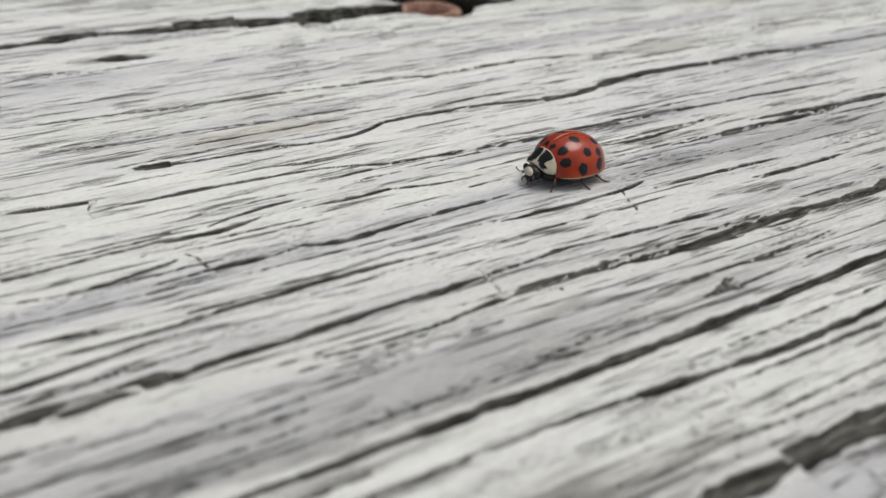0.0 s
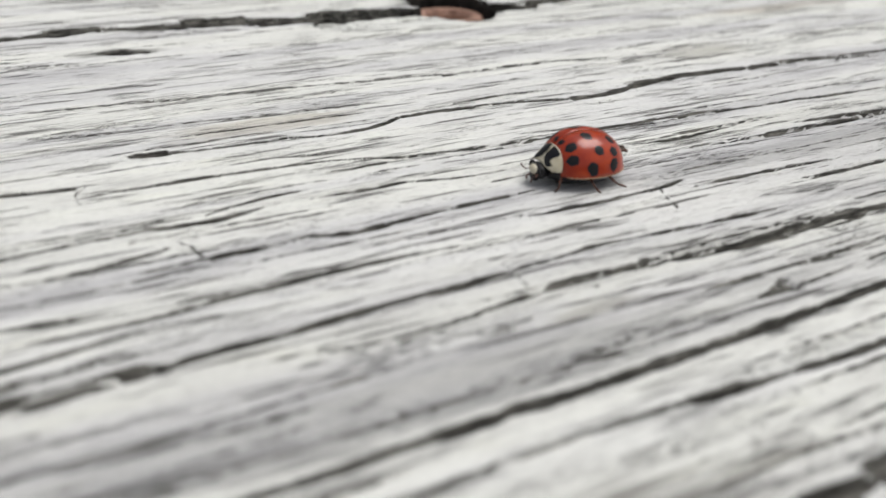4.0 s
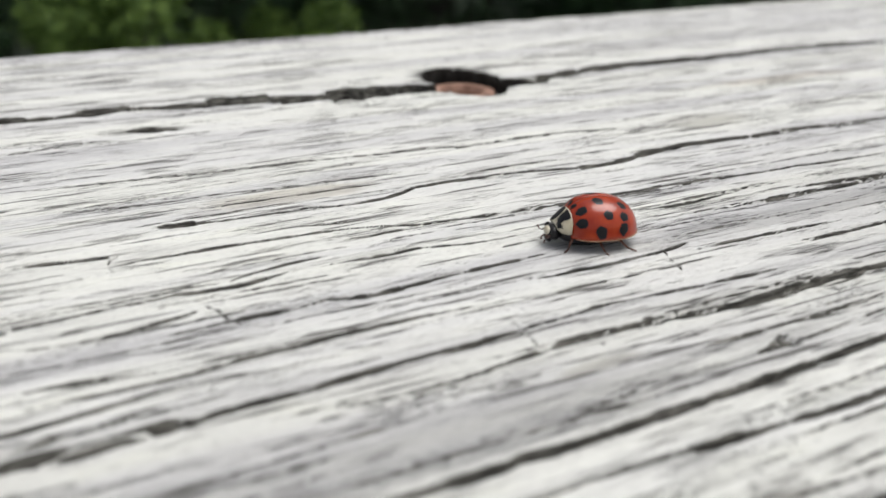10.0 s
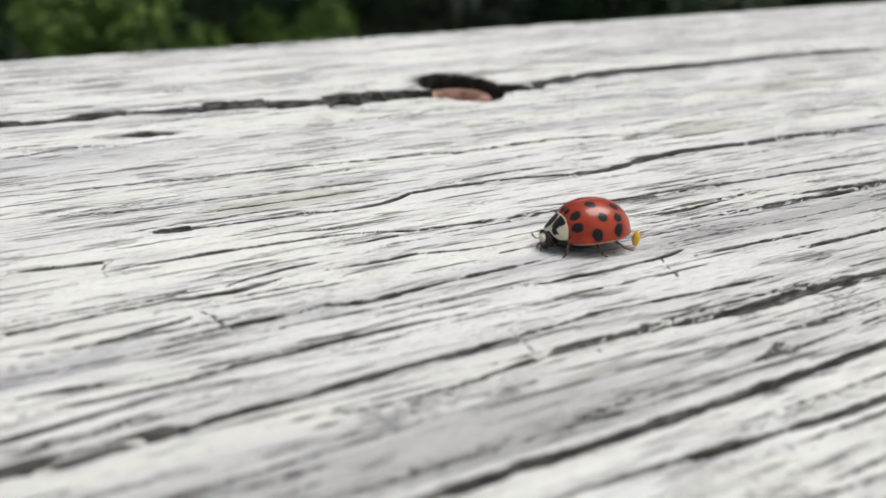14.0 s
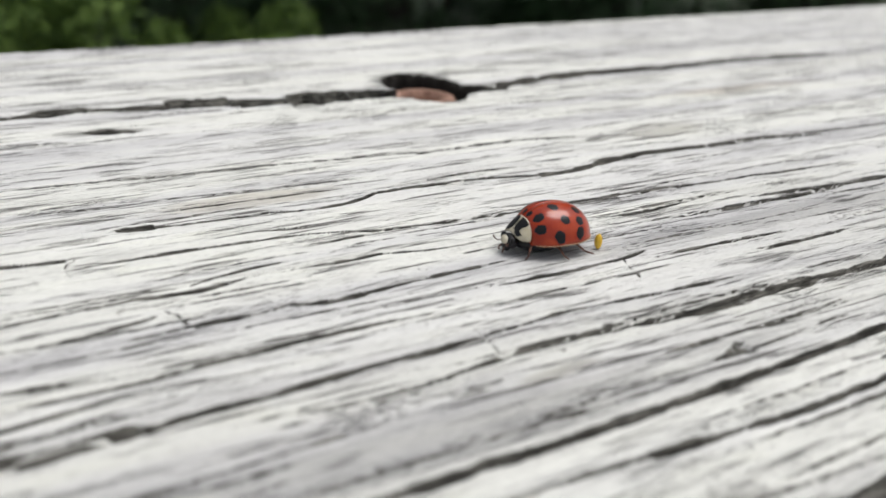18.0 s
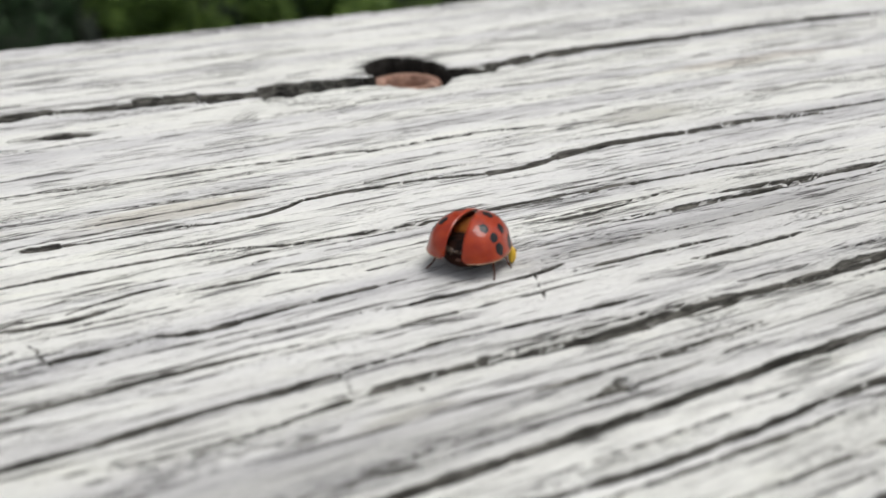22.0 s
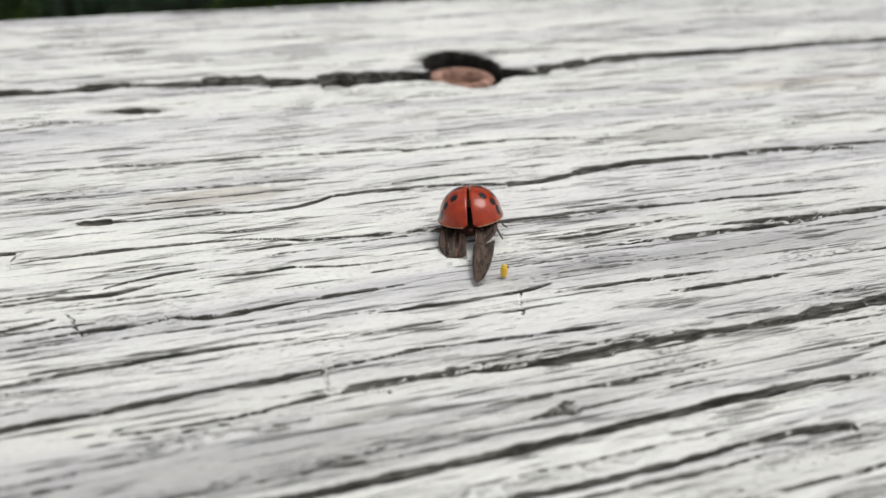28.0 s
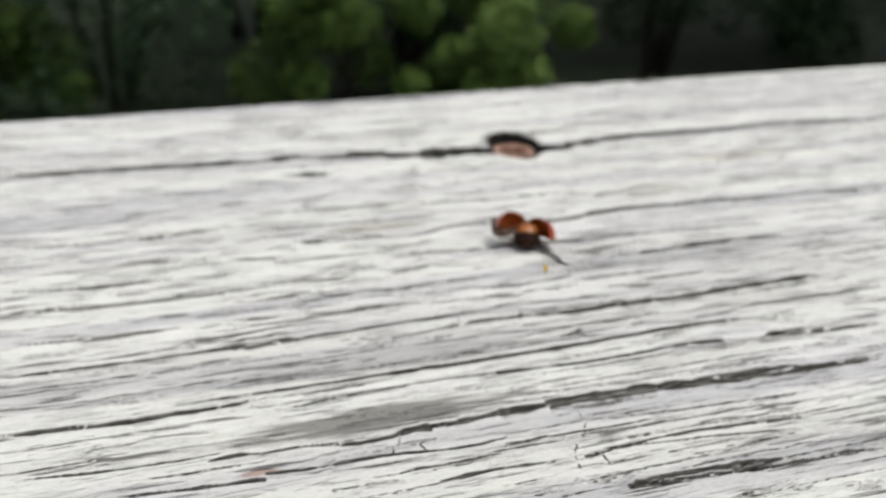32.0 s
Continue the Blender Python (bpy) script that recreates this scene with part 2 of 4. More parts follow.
def rusty_metal():
    m, nt, b = mat("rusty_metal")
    col = ramp(nt, stretched(nt, 900, 900, 900, 5, 0.65), [(0.3, (0.10, 0.05, 0.035)), (0.5, (0.30, 0.17, 0.12)), (0.7, (0.50, 0.33, 0.26))])
    nt.links.new(col, b.inputs["Base Color"])
    b.inputs["Metallic"].default_value = 0.15
    b.inputs["Roughness"].default_value = 0.75
    bump(nt, b, stretched(nt, 2500, 2500, 2500, 4, 0.6), 0.5, 0.0002)
    return m


def chitin(name, dark, light, rough=0.18, coat=0.6, cells=900):
    m, nt, b = mat(name)
    col = ramp(nt, stretched(nt, cells, cells, cells, 3, 0.5), [(0.35, dark), (0.65, light)])
    nt.links.new(col, b.inputs["Base Color"])
    b.inputs["Roughness"].default_value = rough
    b.inputs["Coat Weight"].default_value = coat
    b.inputs["Coat Roughness"].default_value = 0.06
    bump(nt, b, stretched(nt, 14000, 14000, 14000, 2, 0.5), 0.12, 0.00003)
    return m


def membrane():
    m, nt, b = mat("wing_membrane")
    vein = stretched(nt, 500, 2600, 2600, 3, 0.6)
    nt.links.new(ramp(nt, vein, [(0.35, (0.022, 0.015, 0.012)), (0.6, (0.115, 0.078, 0.055))]), b.inputs["Base Color"])
    b.inputs["Roughness"].default_value = 0.5
    b.inputs["Specular IOR Level"].default_value = 0.25
    b.inputs["Alpha"].default_value = 0.80
    bump(nt, b, vein, 0.6, 0.0001)
    return m


def leafy(name, dark, light):
    m, nt, b = mat(name)
    oi = nt.nodes.new("ShaderNodeNewGeometry")
    nt.links.new(ramp(nt, oi.outputs["Random Per Island"], [(0.0, dark), (0.7, light), (1.0, tuple(min(1, c * 1.25) for c in light))]), b.inputs["Base Color"])
    b.inputs["Roughness"].default_value = 0.6
    b.inputs["Specular IOR Level"].default_value = 0.2
    return m


WOOD, RUST = weathered_wood(), rusty_metal()
RED = chitin("red_wing_case", (0.27, 0.020, 0.003), (0.38, 0.040, 0.005), 0.30, 0.7)
RED.node_tree.nodes["Principled BSDF"].inputs["Specular IOR Level"].default_value = 0.2
UNDER = chitin("wing_case_underside", (0.27, 0.045, 0.010), (0.42, 0.11, 0.022), 0.35, 0.3)
BLACK = chitin("black_chitin", (0.006, 0.006, 0.008), (0.013, 0.012, 0.013), 0.35, 0.2)
BLACK.node_tree.nodes["Principled BSDF"].inputs["Specular IOR Level"].default_value = 0.2
CREAM = chitin("cream_chitin", (0.42, 0.37, 0.26), (0.58, 0.54, 0.42), 0.35, 0.3)
BROWN = chitin("brown_chitin", (0.06, 0.022, 0.012), (0.15, 0.055, 0.028), 0.4, 0.2)
AMBER = chitin("amber_chitin", (0.24, 0.07, 0.014), (0.44, 0.16, 0.036), 0.35, 0.3)
TAN = chitin("tan_chitin", (0.26, 0.13, 0.06), (0.40, 0.24, 0.13), 0.35, 0.3)
BELLY = chitin("dark_belly", (0.008, 0.006, 0.006), (0.035, 0.014, 0.009), 0.6, 0.0)
BELLY.node_tree.nodes["Principled BSDF"].inputs["Specular IOR Level"].default_value = 0.04
YOLK = chitin("egg_shell", (0.72, 0.42, 0.02), (0.82, 0.55, 0.06), 0.3, 0.3)
WING = membrane()
# Dark leaf tones paint in the shade under trees, pale ones the lit patches.
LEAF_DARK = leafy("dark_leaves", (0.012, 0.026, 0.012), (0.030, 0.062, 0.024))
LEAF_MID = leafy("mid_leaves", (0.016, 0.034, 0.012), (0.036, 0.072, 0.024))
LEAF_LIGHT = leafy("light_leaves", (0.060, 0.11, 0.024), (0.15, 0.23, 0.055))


def plain(name, dark, light, cells, rough=0.9, relief=0.01):
    m, nt, b = mat(name)
    f = stretched(nt, cells, cells, cells, 6, 0.65)
    nt.links.new(ramp(nt, f, [(0.3, dark), (0.7, light)]), b.inputs["Base Color"])
    b.inputs["Roughness"].default_value = rough
    bump(nt, b, f, 0.6, relief)
    return m


BARK = plain("bark", (0.016, 0.014, 0.010), (0.045, 0.038, 0.028), 25)
SOIL = plain("grassy_soil", (0.012, 0.02, 0.008), (0.035, 0.055, 0.02), 6)
POST = plain("post_wood", (0.28, 0.27, 0.26), (0.48, 0.47, 0.45), 60, 0.85, 0.001)


# ---- mesh helpers ----
def mesh_of(name, bm, *materials, smooth=True):
    me = bpy.data.meshes.new(name)
    bm.normal_update()
    bm.to_mesh(me)
    bm.free()
    for m in materials:
        me.materials.append(m)
    me.polygons.foreach_set("use_smooth", [smooth] * len(me.polygons))
    return me


def part(name, bm, material, parent, label="", smooth=True):
    materials = material if isinstance(material, tuple) else (material,)
    ob = new(name, mesh_of(name, bm, *materials, smooth=smooth))
    ob.parent = parent
    return tagged(ob, label)


def sheet(f, us, vs, closed=False, unit=0.00108):
    """A bmesh over the parameters us x vs; f gives millimetres."""
    bm = bmesh.new()
    rows = [[bm.verts.new(Vector(f(u, v)) * unit) for v in vs] for u in us]
    for r, q in zip(rows, rows[1:]):
        n = len(vs)
        for k in range(n if closed else n - 1):
            bm.faces.new((r[k], q[k], q[(k + 1) % n], r[(k + 1) % n]))
    return bm


def ball(bm, centre, rx, ry, rz, seg=16, rings=10, unit=0.00108):
    res = bmesh.ops.create_uvsphere(bm, u_segments=seg, v_segments=rings, radius=1.0)
    m = Matrix.Translation(Vector(centre) * unit) @ Matrix.Diagonal((rx * unit, ry * unit, rz * unit, 1))
    bmesh.ops.transform(bm, matrix=m, verts=res["verts"])
    return bm


def tube(bm, points, radii, seg=8, unit=0.00108):
    """A tapered round tube along points."""
    pts = [Vector(p) * unit for p in points]
    rings = []
    for k, p in enumerate(pts):
        d = (pts[min(k + 1, len(pts) - 1)] - pts[max(k - 1, 0)]).normalized()
        a = d.orthogonal().normalized()
        b = d.cross(a)
        r = radii[k] * unit
        rings.append([bm.verts.new(p + r * (a * math.cos(q) + b * math.sin(q))) for q in (2 * math.pi * n / seg for n in range(seg))])
    for r, q in zip(rings, rings[1:]):
        best = min(range(seg), key=lambda s: (q[s].co - r[0].co).length)
        for n in range(seg):
            bm.faces.new((r[n], r[(n + 1) % seg], q[(n + 1 + best) % seg], q[(n + best) % seg]))
    bm.faces.new(rings[0][::-1])
    bm.faces.new(rings[-1])
    return bm


# ---- the board ----
CHECKS = []


def check(x0, y0, x1, y1, x2, y2, width, depth):
    """A split in the board through three places, in millimetres."""
    CHECKS.append((x0, y0, x1, y1, x2, y2, width * float(np.interp(width, (0.35, 1.1, 2.0, 3.0), (0.80, 0.76, 0.80, 1.0))), max(depth, 0.62)))


check(-34.3, -5.4, -31.3, -5.1, -24.3, -6.6, 0.59, 0.3)
check(-24.0, -3.1, -20.9, -4.1, -17.6, -4.4, 2.12, 0.2)
check(-35.9, -18.2, -27.1, -19.1, -17.4, -20.1, 0.47, 0.4)
check(-17.4, -20.1, -6.8, -20.9, 4.1, -22.2, 0.50, 0.3)
check(-34.2, -24.3, -28.5, -25.8, -21.7, -25.8, 0.40, 0.4)
check(-21.7, -25.8, -14.7, -26.7, -4.2, -27.3, 0.43, 0.3)
check(-38.0, -34.9, -35.2, -35.4, -31.9, -35.9, 0.72, 0.8)
check(-32.1, -37.4, -25.2, -37.4, -18.0, -37.7, 0.52, 0.7)
check(-18.0, -37.7, -13.6, -38.2, -9.4, -39.5, 0.55, 0.7)
check(-9.6, -39.4, -0.6, -40.3, 4.9, -40.5, 0.57, 0.8)
check(4.9, -40.5, 14.0, -40.6, 23.0, -41.1, 0.61, 0.7)
check(23.0, -41.1, 33.6, -41.7, 43.1, -42.5, 0.53, 0.6)
check(8.4, -44.4, 13.5, -44.8, 20.3, -44.2, 0.55, 0.7)
check(-28.0, -31.6, -26.1, -31.9, -24.4, -31.9, 1.07, 0.8)
check(-24.4, -31.9, -20.1, -32.3, -15.4, -32.4, 0.49, 0.4)
check(-15.4, -32.4, -10.3, -33.2, -5.3, -31.6, 0.63, 0.3)
check(-5.3, -31.6, 3.8, -31.8, 10.7, -33.1, 0.56, 0.3)
check(10.9, -33.3, 14.0, -33.5, 18.2, -32.6, 1.45, 2.6)
check(18.2, -32.6, 26.3, -31.6, 33.6, -32.2, 1.27, 0.6)
check(33.6, -32.2, 42.6, -32.4, 53.4, -34.6, 1.01, 0.7)
check(-17.7, -36.0, -15.6, -36.3, -13.3, -36.6, 0.57, 0.8)
check(-15.8, -39.9, -13.5, -39.9, -10.6, -39.9, 0.32, 0.3)
check(3.8, -22.7, 14.6, -22.5, 24.3, -23.8, 0.72, 0.4)
check(-0.1, -30.5, 6.3, -29.8, 11.7, -30.4, 0.45, 0.4)
check(-26.0, -43.7, -21.6, -42.4, -17.0, -42.2, 0.38, 0.4)
check(-18.8, -43.7, -15.4, -43.9, -11.2, -43.8, 0.38, 0.4)
check(-11.2, -43.8, -7.0, -44.7, -1.6, -44.7, 0.29, 0.4)
check(-39.2, -44.5, -34.4, -44.3, -29.1, -44.0, 0.49, 0.5)
check(-29.1, -44.0, -25.4, -44.3, -21.2, -43.7, 0.52, 0.5)
check(-39.6, -47.6, -35.1, -48.0, -28.8, -47.0, 0.36, 0.4)
check(-32.0, -49.3, -29.8, -49.3, -27.4, -49.2, 0.37, 0.6)
check(-27.6, -49.2, -24.2, -49.3, -20.9, -48.9, 0.61, 1.0)
check(-20.9, -48.9, -18.1, -49.7, -15.6, -49.5, 0.63, 0.9)
check(-15.6, -49.5, -9.7, -49.1, -2.9, -48.7, 0.60, 0.8)
check(5.3, -48.4, 9.1, -48.4, 12.6, -48.4, 0.39, 0.5)
check(-8.1, -52.1, -3.4, -52.5, 1.7, -52.4, 0.49, 0.7)
check(1.7, -52.4, 3.9, -52.3, 7.2, -51.7, 0.51, 0.7)
check(6.7, -53.2, 12.2, -53.2, 21.3, -53.5, 0.44, 0.6)
check(15.2, -55.4, 19.6, -55.5, 26.2, -55.4, 0.52, 0.7)
check(13.9, -47.1, 24.0, -47.5, 36.5, -47.5, 0.88, 0.7)
check(-41.2, -59.9, -37.5, -60.0, -33.3, -59.6, 0.91, 1.8)
check(-33.3, -59.6, -29.8, -59.3, -26.0, -59.2, 0.85, 1.8)
check(-26.0, -59.2, -20.4, -58.8, -15.4, -58.7, 0.70, 1.4)
check(-15.4, -58.7, -10.4, -58.3, -5.1, -57.8, 0.58, 1.0)
check(-5.1, -57.8, 1.2, -58.2, 10.6, -58.5, 0.42, 0.6)
check(-40.9, -57.4, -35.7, -57.7, -29.8, -57.6, 0.42, 0.4)
check(-40.5, -54.3, -34.9, -54.5, -28.7, -54.3, 0.36, 0.5)
check(-28.7, -54.3, -21.7, -54.0, -12.2, -54.1, 0.41, 0.5)
check(-40.2, -52.4, -36.7, -52.9, -32.9, -53.5, 0.43, 0.3)
check(-26.3, -61.5, -22.6, -61.8, -18.5, -61.9, 0.36, 0.7)
check(-18.5, -61.9, -15.3, -61.5, -12.5, -61.1, 0.50, 0.9)
check(-12.7, -61.2, -8.5, -61.1, -4.3, -61.3, 0.96, 1.6)
check(-4.5, -61.2, 1.1, -61.6, 7.2, -61.6, 1.27, 1.2)
check(7.2, -61.6, 12.2, -61.6, 18.1, -61.6, 1.37, 1.4)
check(-3.9, -65.1, 0.5, -65.1, 5.4, -65.2, 0.34, 0.6)
check(5.4, -65.2, 9.2, -65.0, 14.1, -64.7, 0.36, 0.7)
check(8.2, -66.6, 10.1, -66.5, 11.7, -66.5, 0.34, 0.6)
check(-46.6, -69.9, -34.0, -70.2, -20.4, -70.0, 0.69, 1.1)
check(-20.4, -70.0, -11.0, -70.0, 1.2, -69.6, 0.75, 1.1)
check(1.2, -69.6, 11.7, -69.0, 23.8, -69.1, 0.71, 0.7)
check(-36.3, -73.8, -22.7, -72.8, -11.9, -73.0, 0.34, 0.5)
check(-11.9, -73.0, -1.6, -73.6, 9.4, -73.1, 0.71, 0.8)
check(9.4, -73.1, 14.0, -73.1, 17.7, -73.6, 0.85, 0.9)
check(17.2, -73.5, 18.8, -73.8, 20.1, -74.5, 1.23, 1.2)
check(23.4, -73.6, 24.5, -73.7, 26.1, -73.7, 1.15, 0.9)
check(26.1, -73.7, 27.9, -73.6, 30.9, -73.7, 0.58, 0.6)
check(-45.5, -81.1, -42.4, -80.9, -39.8, -81.2, 0.58, 0.9)
check(-39.8, -81.3, -36.1, -81.2, -32.3, -81.8, 0.66, 0.9)
check(-32.3, -81.8, -29.6, -82.1, -26.8, -82.0, 0.59, 0.7)
check(-26.9, -82.1, -25.0, -81.7, -22.4, -81.4, 1.63, 2.0)
check(-22.7, -81.5, -18.4, -81.3, -14.4, -81.0, 1.34, 1.2)
check(-14.7, -81.2, -11.7, -81.0, -8.4, -80.9, 1.52, 1.6)
check(-8.9, -80.9, -2.3, -80.9, 5.0, -81.1, 1.80, 1.4)
check(5.0, -81.1, 14.2, -81.4, 24.3, -81.8, 1.96, 1.5)
check(-40.1, -84.5, -36.2, -84.8, -33.3, -84.8, 0.48, 0.8)
check(-33.3, -84.8, -28.0, -84.8, -23.5, -85.4, 0.50, 0.7)
check(-23.5, -85.4, -19.5, -85.6, -15.4, -85.2, 0.38, 0.5)
check(-15.8, -86.3, -13.5, -86.4, -11.1, -86.2, 0.38, 0.5)
check(-11.2, -86.3, -4.9, -86.5, 2.6, -86.3, 0.26, 0.4)
check(-30.6, -88.0, -24.0, -87.9, -16.4, -87.5, 0.29, 0.5)
check(-24.4, -90.3, -20.6, -90.1, -17.2, -90.1, 0.50, 1.0)
check(-17.2, -90.1, -14.4, -90.2, -11.9, -90.4, 0.40, 0.8)
check(-8.9, -90.5, -8.0, -90.5, -7.3, -90.4, 0.52, 1.1)
check(-7.3, -90.4, -2.0, -89.8, 4.9, -89.6, 0.42, 0.8)
check(4.9, -89.6, 10.9, -90.0, 17.3, -90.5, 0.44, 0.8)
check(-5.9, -95.7, -2.6, -95.6, 0.7, -95.7, 1.12, 1.8)
check(0.7, -95.7, 6.0, -96.2, 12.3, -96.6, 1.14, 1.8)
check(-11.2, -94.2, -4.2, -93.9, 3.7, -93.7, 0.21, 0.4)
check(-48.9, -44.2, -43.7, -43.6, -38.3, -43.1, 0.56, 0.4)
check(-47.7, -57.0, -40.7, -56.4, -30.8, -55.4, 0.45, 0.4)
check(-48.5, -49.2, -46.5, -49.4, -44.2, -49.4, 0.38, 0.4)
check(-43.0, -58.4, -38.3, -57.8, -33.4, -57.0, 0.44, 0.4)
check(-6.5, -74.6, 1.1, -74.6, 11.6, -74.3, 0.35, 0.4)
check(-11.6, -78.0, -5.6, -78.5, 1.2, -78.7, 0.24, 0.3)
check(-6.4, -84.8, 2.6, -85.5, 20.8, -86.2, 0.20, 0.3)
check(-6.4, -89.8, 4.2, -90.8, 15.8, -92.4, 0.24, 0.4)
check(17.8, -61.7, 29.1, -61.3, 41.3, -60.8, 1.37, 1.2)
check(-12.1, -57.8, -12.5, -58.9, -12.3, -60.0, 0.47, 0.4)
check(-26.0, -82.4, -26.6, -83.7, -27.7, -84.9, 0.26, 0.5)
check(-23.8, -83.3, -24.1, -84.0, -24.4, -85.3, 0.26, 0.5)
check(-6.1, -82.5, -6.4, -84.9, -7.4, -87.1, 0.33, 0.6)
check(-8.7, -88.1, -9.6, -89.5, -10.2, -92.0, 0.23, 0.5)
check(-7.3, -90.4, -7.0, -91.2, -6.6, -92.1, 0.23, 0.5)
check(-71.8, 7.3, -53.6, 6.2, -31.5, 4.8, 1.16, 0.9)
check(-66.2, -59.4, -47.8, -59.6, -33.1, -59.0, 0.78, 1.2)
check(-65.2, -71.3, -52.0, -72.0, -37.7, -71.3, 0.85, 1.0)
check(4.4, -81.4, 21.4, -82.1, 34.6, -82.4, 1.40, 1.4)
check(-6.8, -96.2, 7.6, -97.0, 22.0, -97.5, 0.88, 1.5)
check(-64.6, -78.8, -54.3, -79.9, -43.5, -80.0, 0.28, 0.4)
check(-54.3, -84.3, -47.7, -84.9, -40.3, -85.4, 0.68, 0.9)
check(-68.1, -37.0, -57.5, -38.8, -45.9, -38.6, 0.85, 0.7)
check(-67.6, -43.4, -54.0, -44.7, -39.7, -44.9, 0.64, 0.5)
check(24.2, -46.0, 35.1, -47.1, 46.0, -47.1, 0.92, 0.6)
check(25.8, -74.6, 33.3, -74.7, 40.7, -74.9, 0.75, 0.7)
check(35.5, -31.0, 48.6, -32.5, 74.8, -33.8, 0.90, 0.6)
check(-69.3, -22.8, -57.8, -24.0, -37.5, -23.6, 0.82, 0.5)
check(-66.9, -51.7, -57.3, -52.6, -45.4, -52.7, 0.42, 0.4)
check(22.4, -66.0, 34.4, -66.2, 48.1, -66.1, 0.57, 0.4)
check(-31.7, 4.7, -26.8, 4.7, -21.0, 4.8, 1.42, 1.0)
check(-21.3, 4.9, -17.0, 4.0, -12.6, 3.2, 0.74, 0.6)
check(-12.8, 3.5, -9.1, 2.9, -5.6, 2.1, 2.75, 0.6)
check(-6.0, 1.7, -2.5, 1.3, 1.4, 0.5, 2.00, 4.5)
check(0.5, 0.7, 8.5, 0.0, 16.8, -0.6, 3.10, 10.0)
check(19.6, 0.3, 25.3, -1.6, 29.5, -1.1, 2.2, 4.5)
check(28.3, -0.9, 36.1, 1.2, 43.7, 1.9, 1.75, 0.6)
check(43.0, 2.1, 55.8, 1.6, 69.6, 2.0, 1.26, 0.7)
check(69.6, 2.0, 84.1, 1.7, 102.2, 0.2, 1.04, 0.7)
check(-26.9, 39.2, -9.8, 36.8, 21.2, 37.2, 1.60, 0.5)
check(21.2, 37.2, 41.5, 37.3, 70.7, 37.0, 1.43, 0.4)
check(-31.5, -35.7, -32.1, -37.3, -32.4, -38.9, 0.40, 0.4)
check(-28.1, -46.4, -27.6, -47.7, -26.9, -49.7, 0.31, 0.4)
check(-24.3, -47.6, -24.5, -48.5, -25.0, -49.3, 0.31, 0.4)
check(-12.3, -58.9, -12.3, -59.9, -12.5, -61.5, 0.24, 0.4)
check(4.4, -52.4, 3.8, -53.8, 3.1, -55.4, 0.25, 0.3)
check(-10.9, -60.8, -10.3, -61.6, -8.8, -61.9, 0.17, 0.3)


def lattice(seed, n=4096):
    return np.random.default_rng(seed).uniform(-1, 1, n)


def wave(x, seed):
    """Smooth 1-D noise with unit cells."""
    t = lattice(seed)
    i = np.floor(x).astype(int)
    f = x - i
    f = f * f * (3 - 2 * f)
    return t[i % 4096] * (1 - f) + t[(i + 1) % 4096] * f


def wave2(x, y, seed):
    """Smooth 2-D noise with unit cells."""
    t = np.random.default_rng(seed).uniform(-1, 1, (256, 256))
    i, j = np.floor(x).astype(int), np.floor(y).astype(int)
    f, g = x - i, y - j
    f, g = f * f * (3 - 2 * f), g * g * (3 - 2 * g)
    i, j, k, l = i % 256, j % 256, (i + 1) % 256, (j + 1) % 256
    return (t[i, j] * (1 - g) + t[i, l] * g) * (1 - f) + (t[k, j] * (1 - g) + t[k, l] * g) * f


def spaced(stops):
    """Positions from stretches of (start, end, step)."""
    out = []
    for a, b, step in stops:
        out.extend(np.linspace(a, b, max(2, int(round((b - a) / step)) + 1))[:-1])
    return np.array(out + [stops[-1][1]])


HOLE = (19.1, 2.0, 7.2)
# The long split beside the screw: places along the board and across it.
SPLIT_LINE = ((-53.6, -26.8, -17.0, -9.1, -2.5, 8.5, 25.3, 36.1, 55.8, 84.1), (6.2, 4.7, 4.0, 2.9, 1.2, 0.3, -1.5, 1.2, 1.6, 1.7))
FAR_EDGE, NEAR_EDGE, THICK = 40.8, -118.0, 38.0


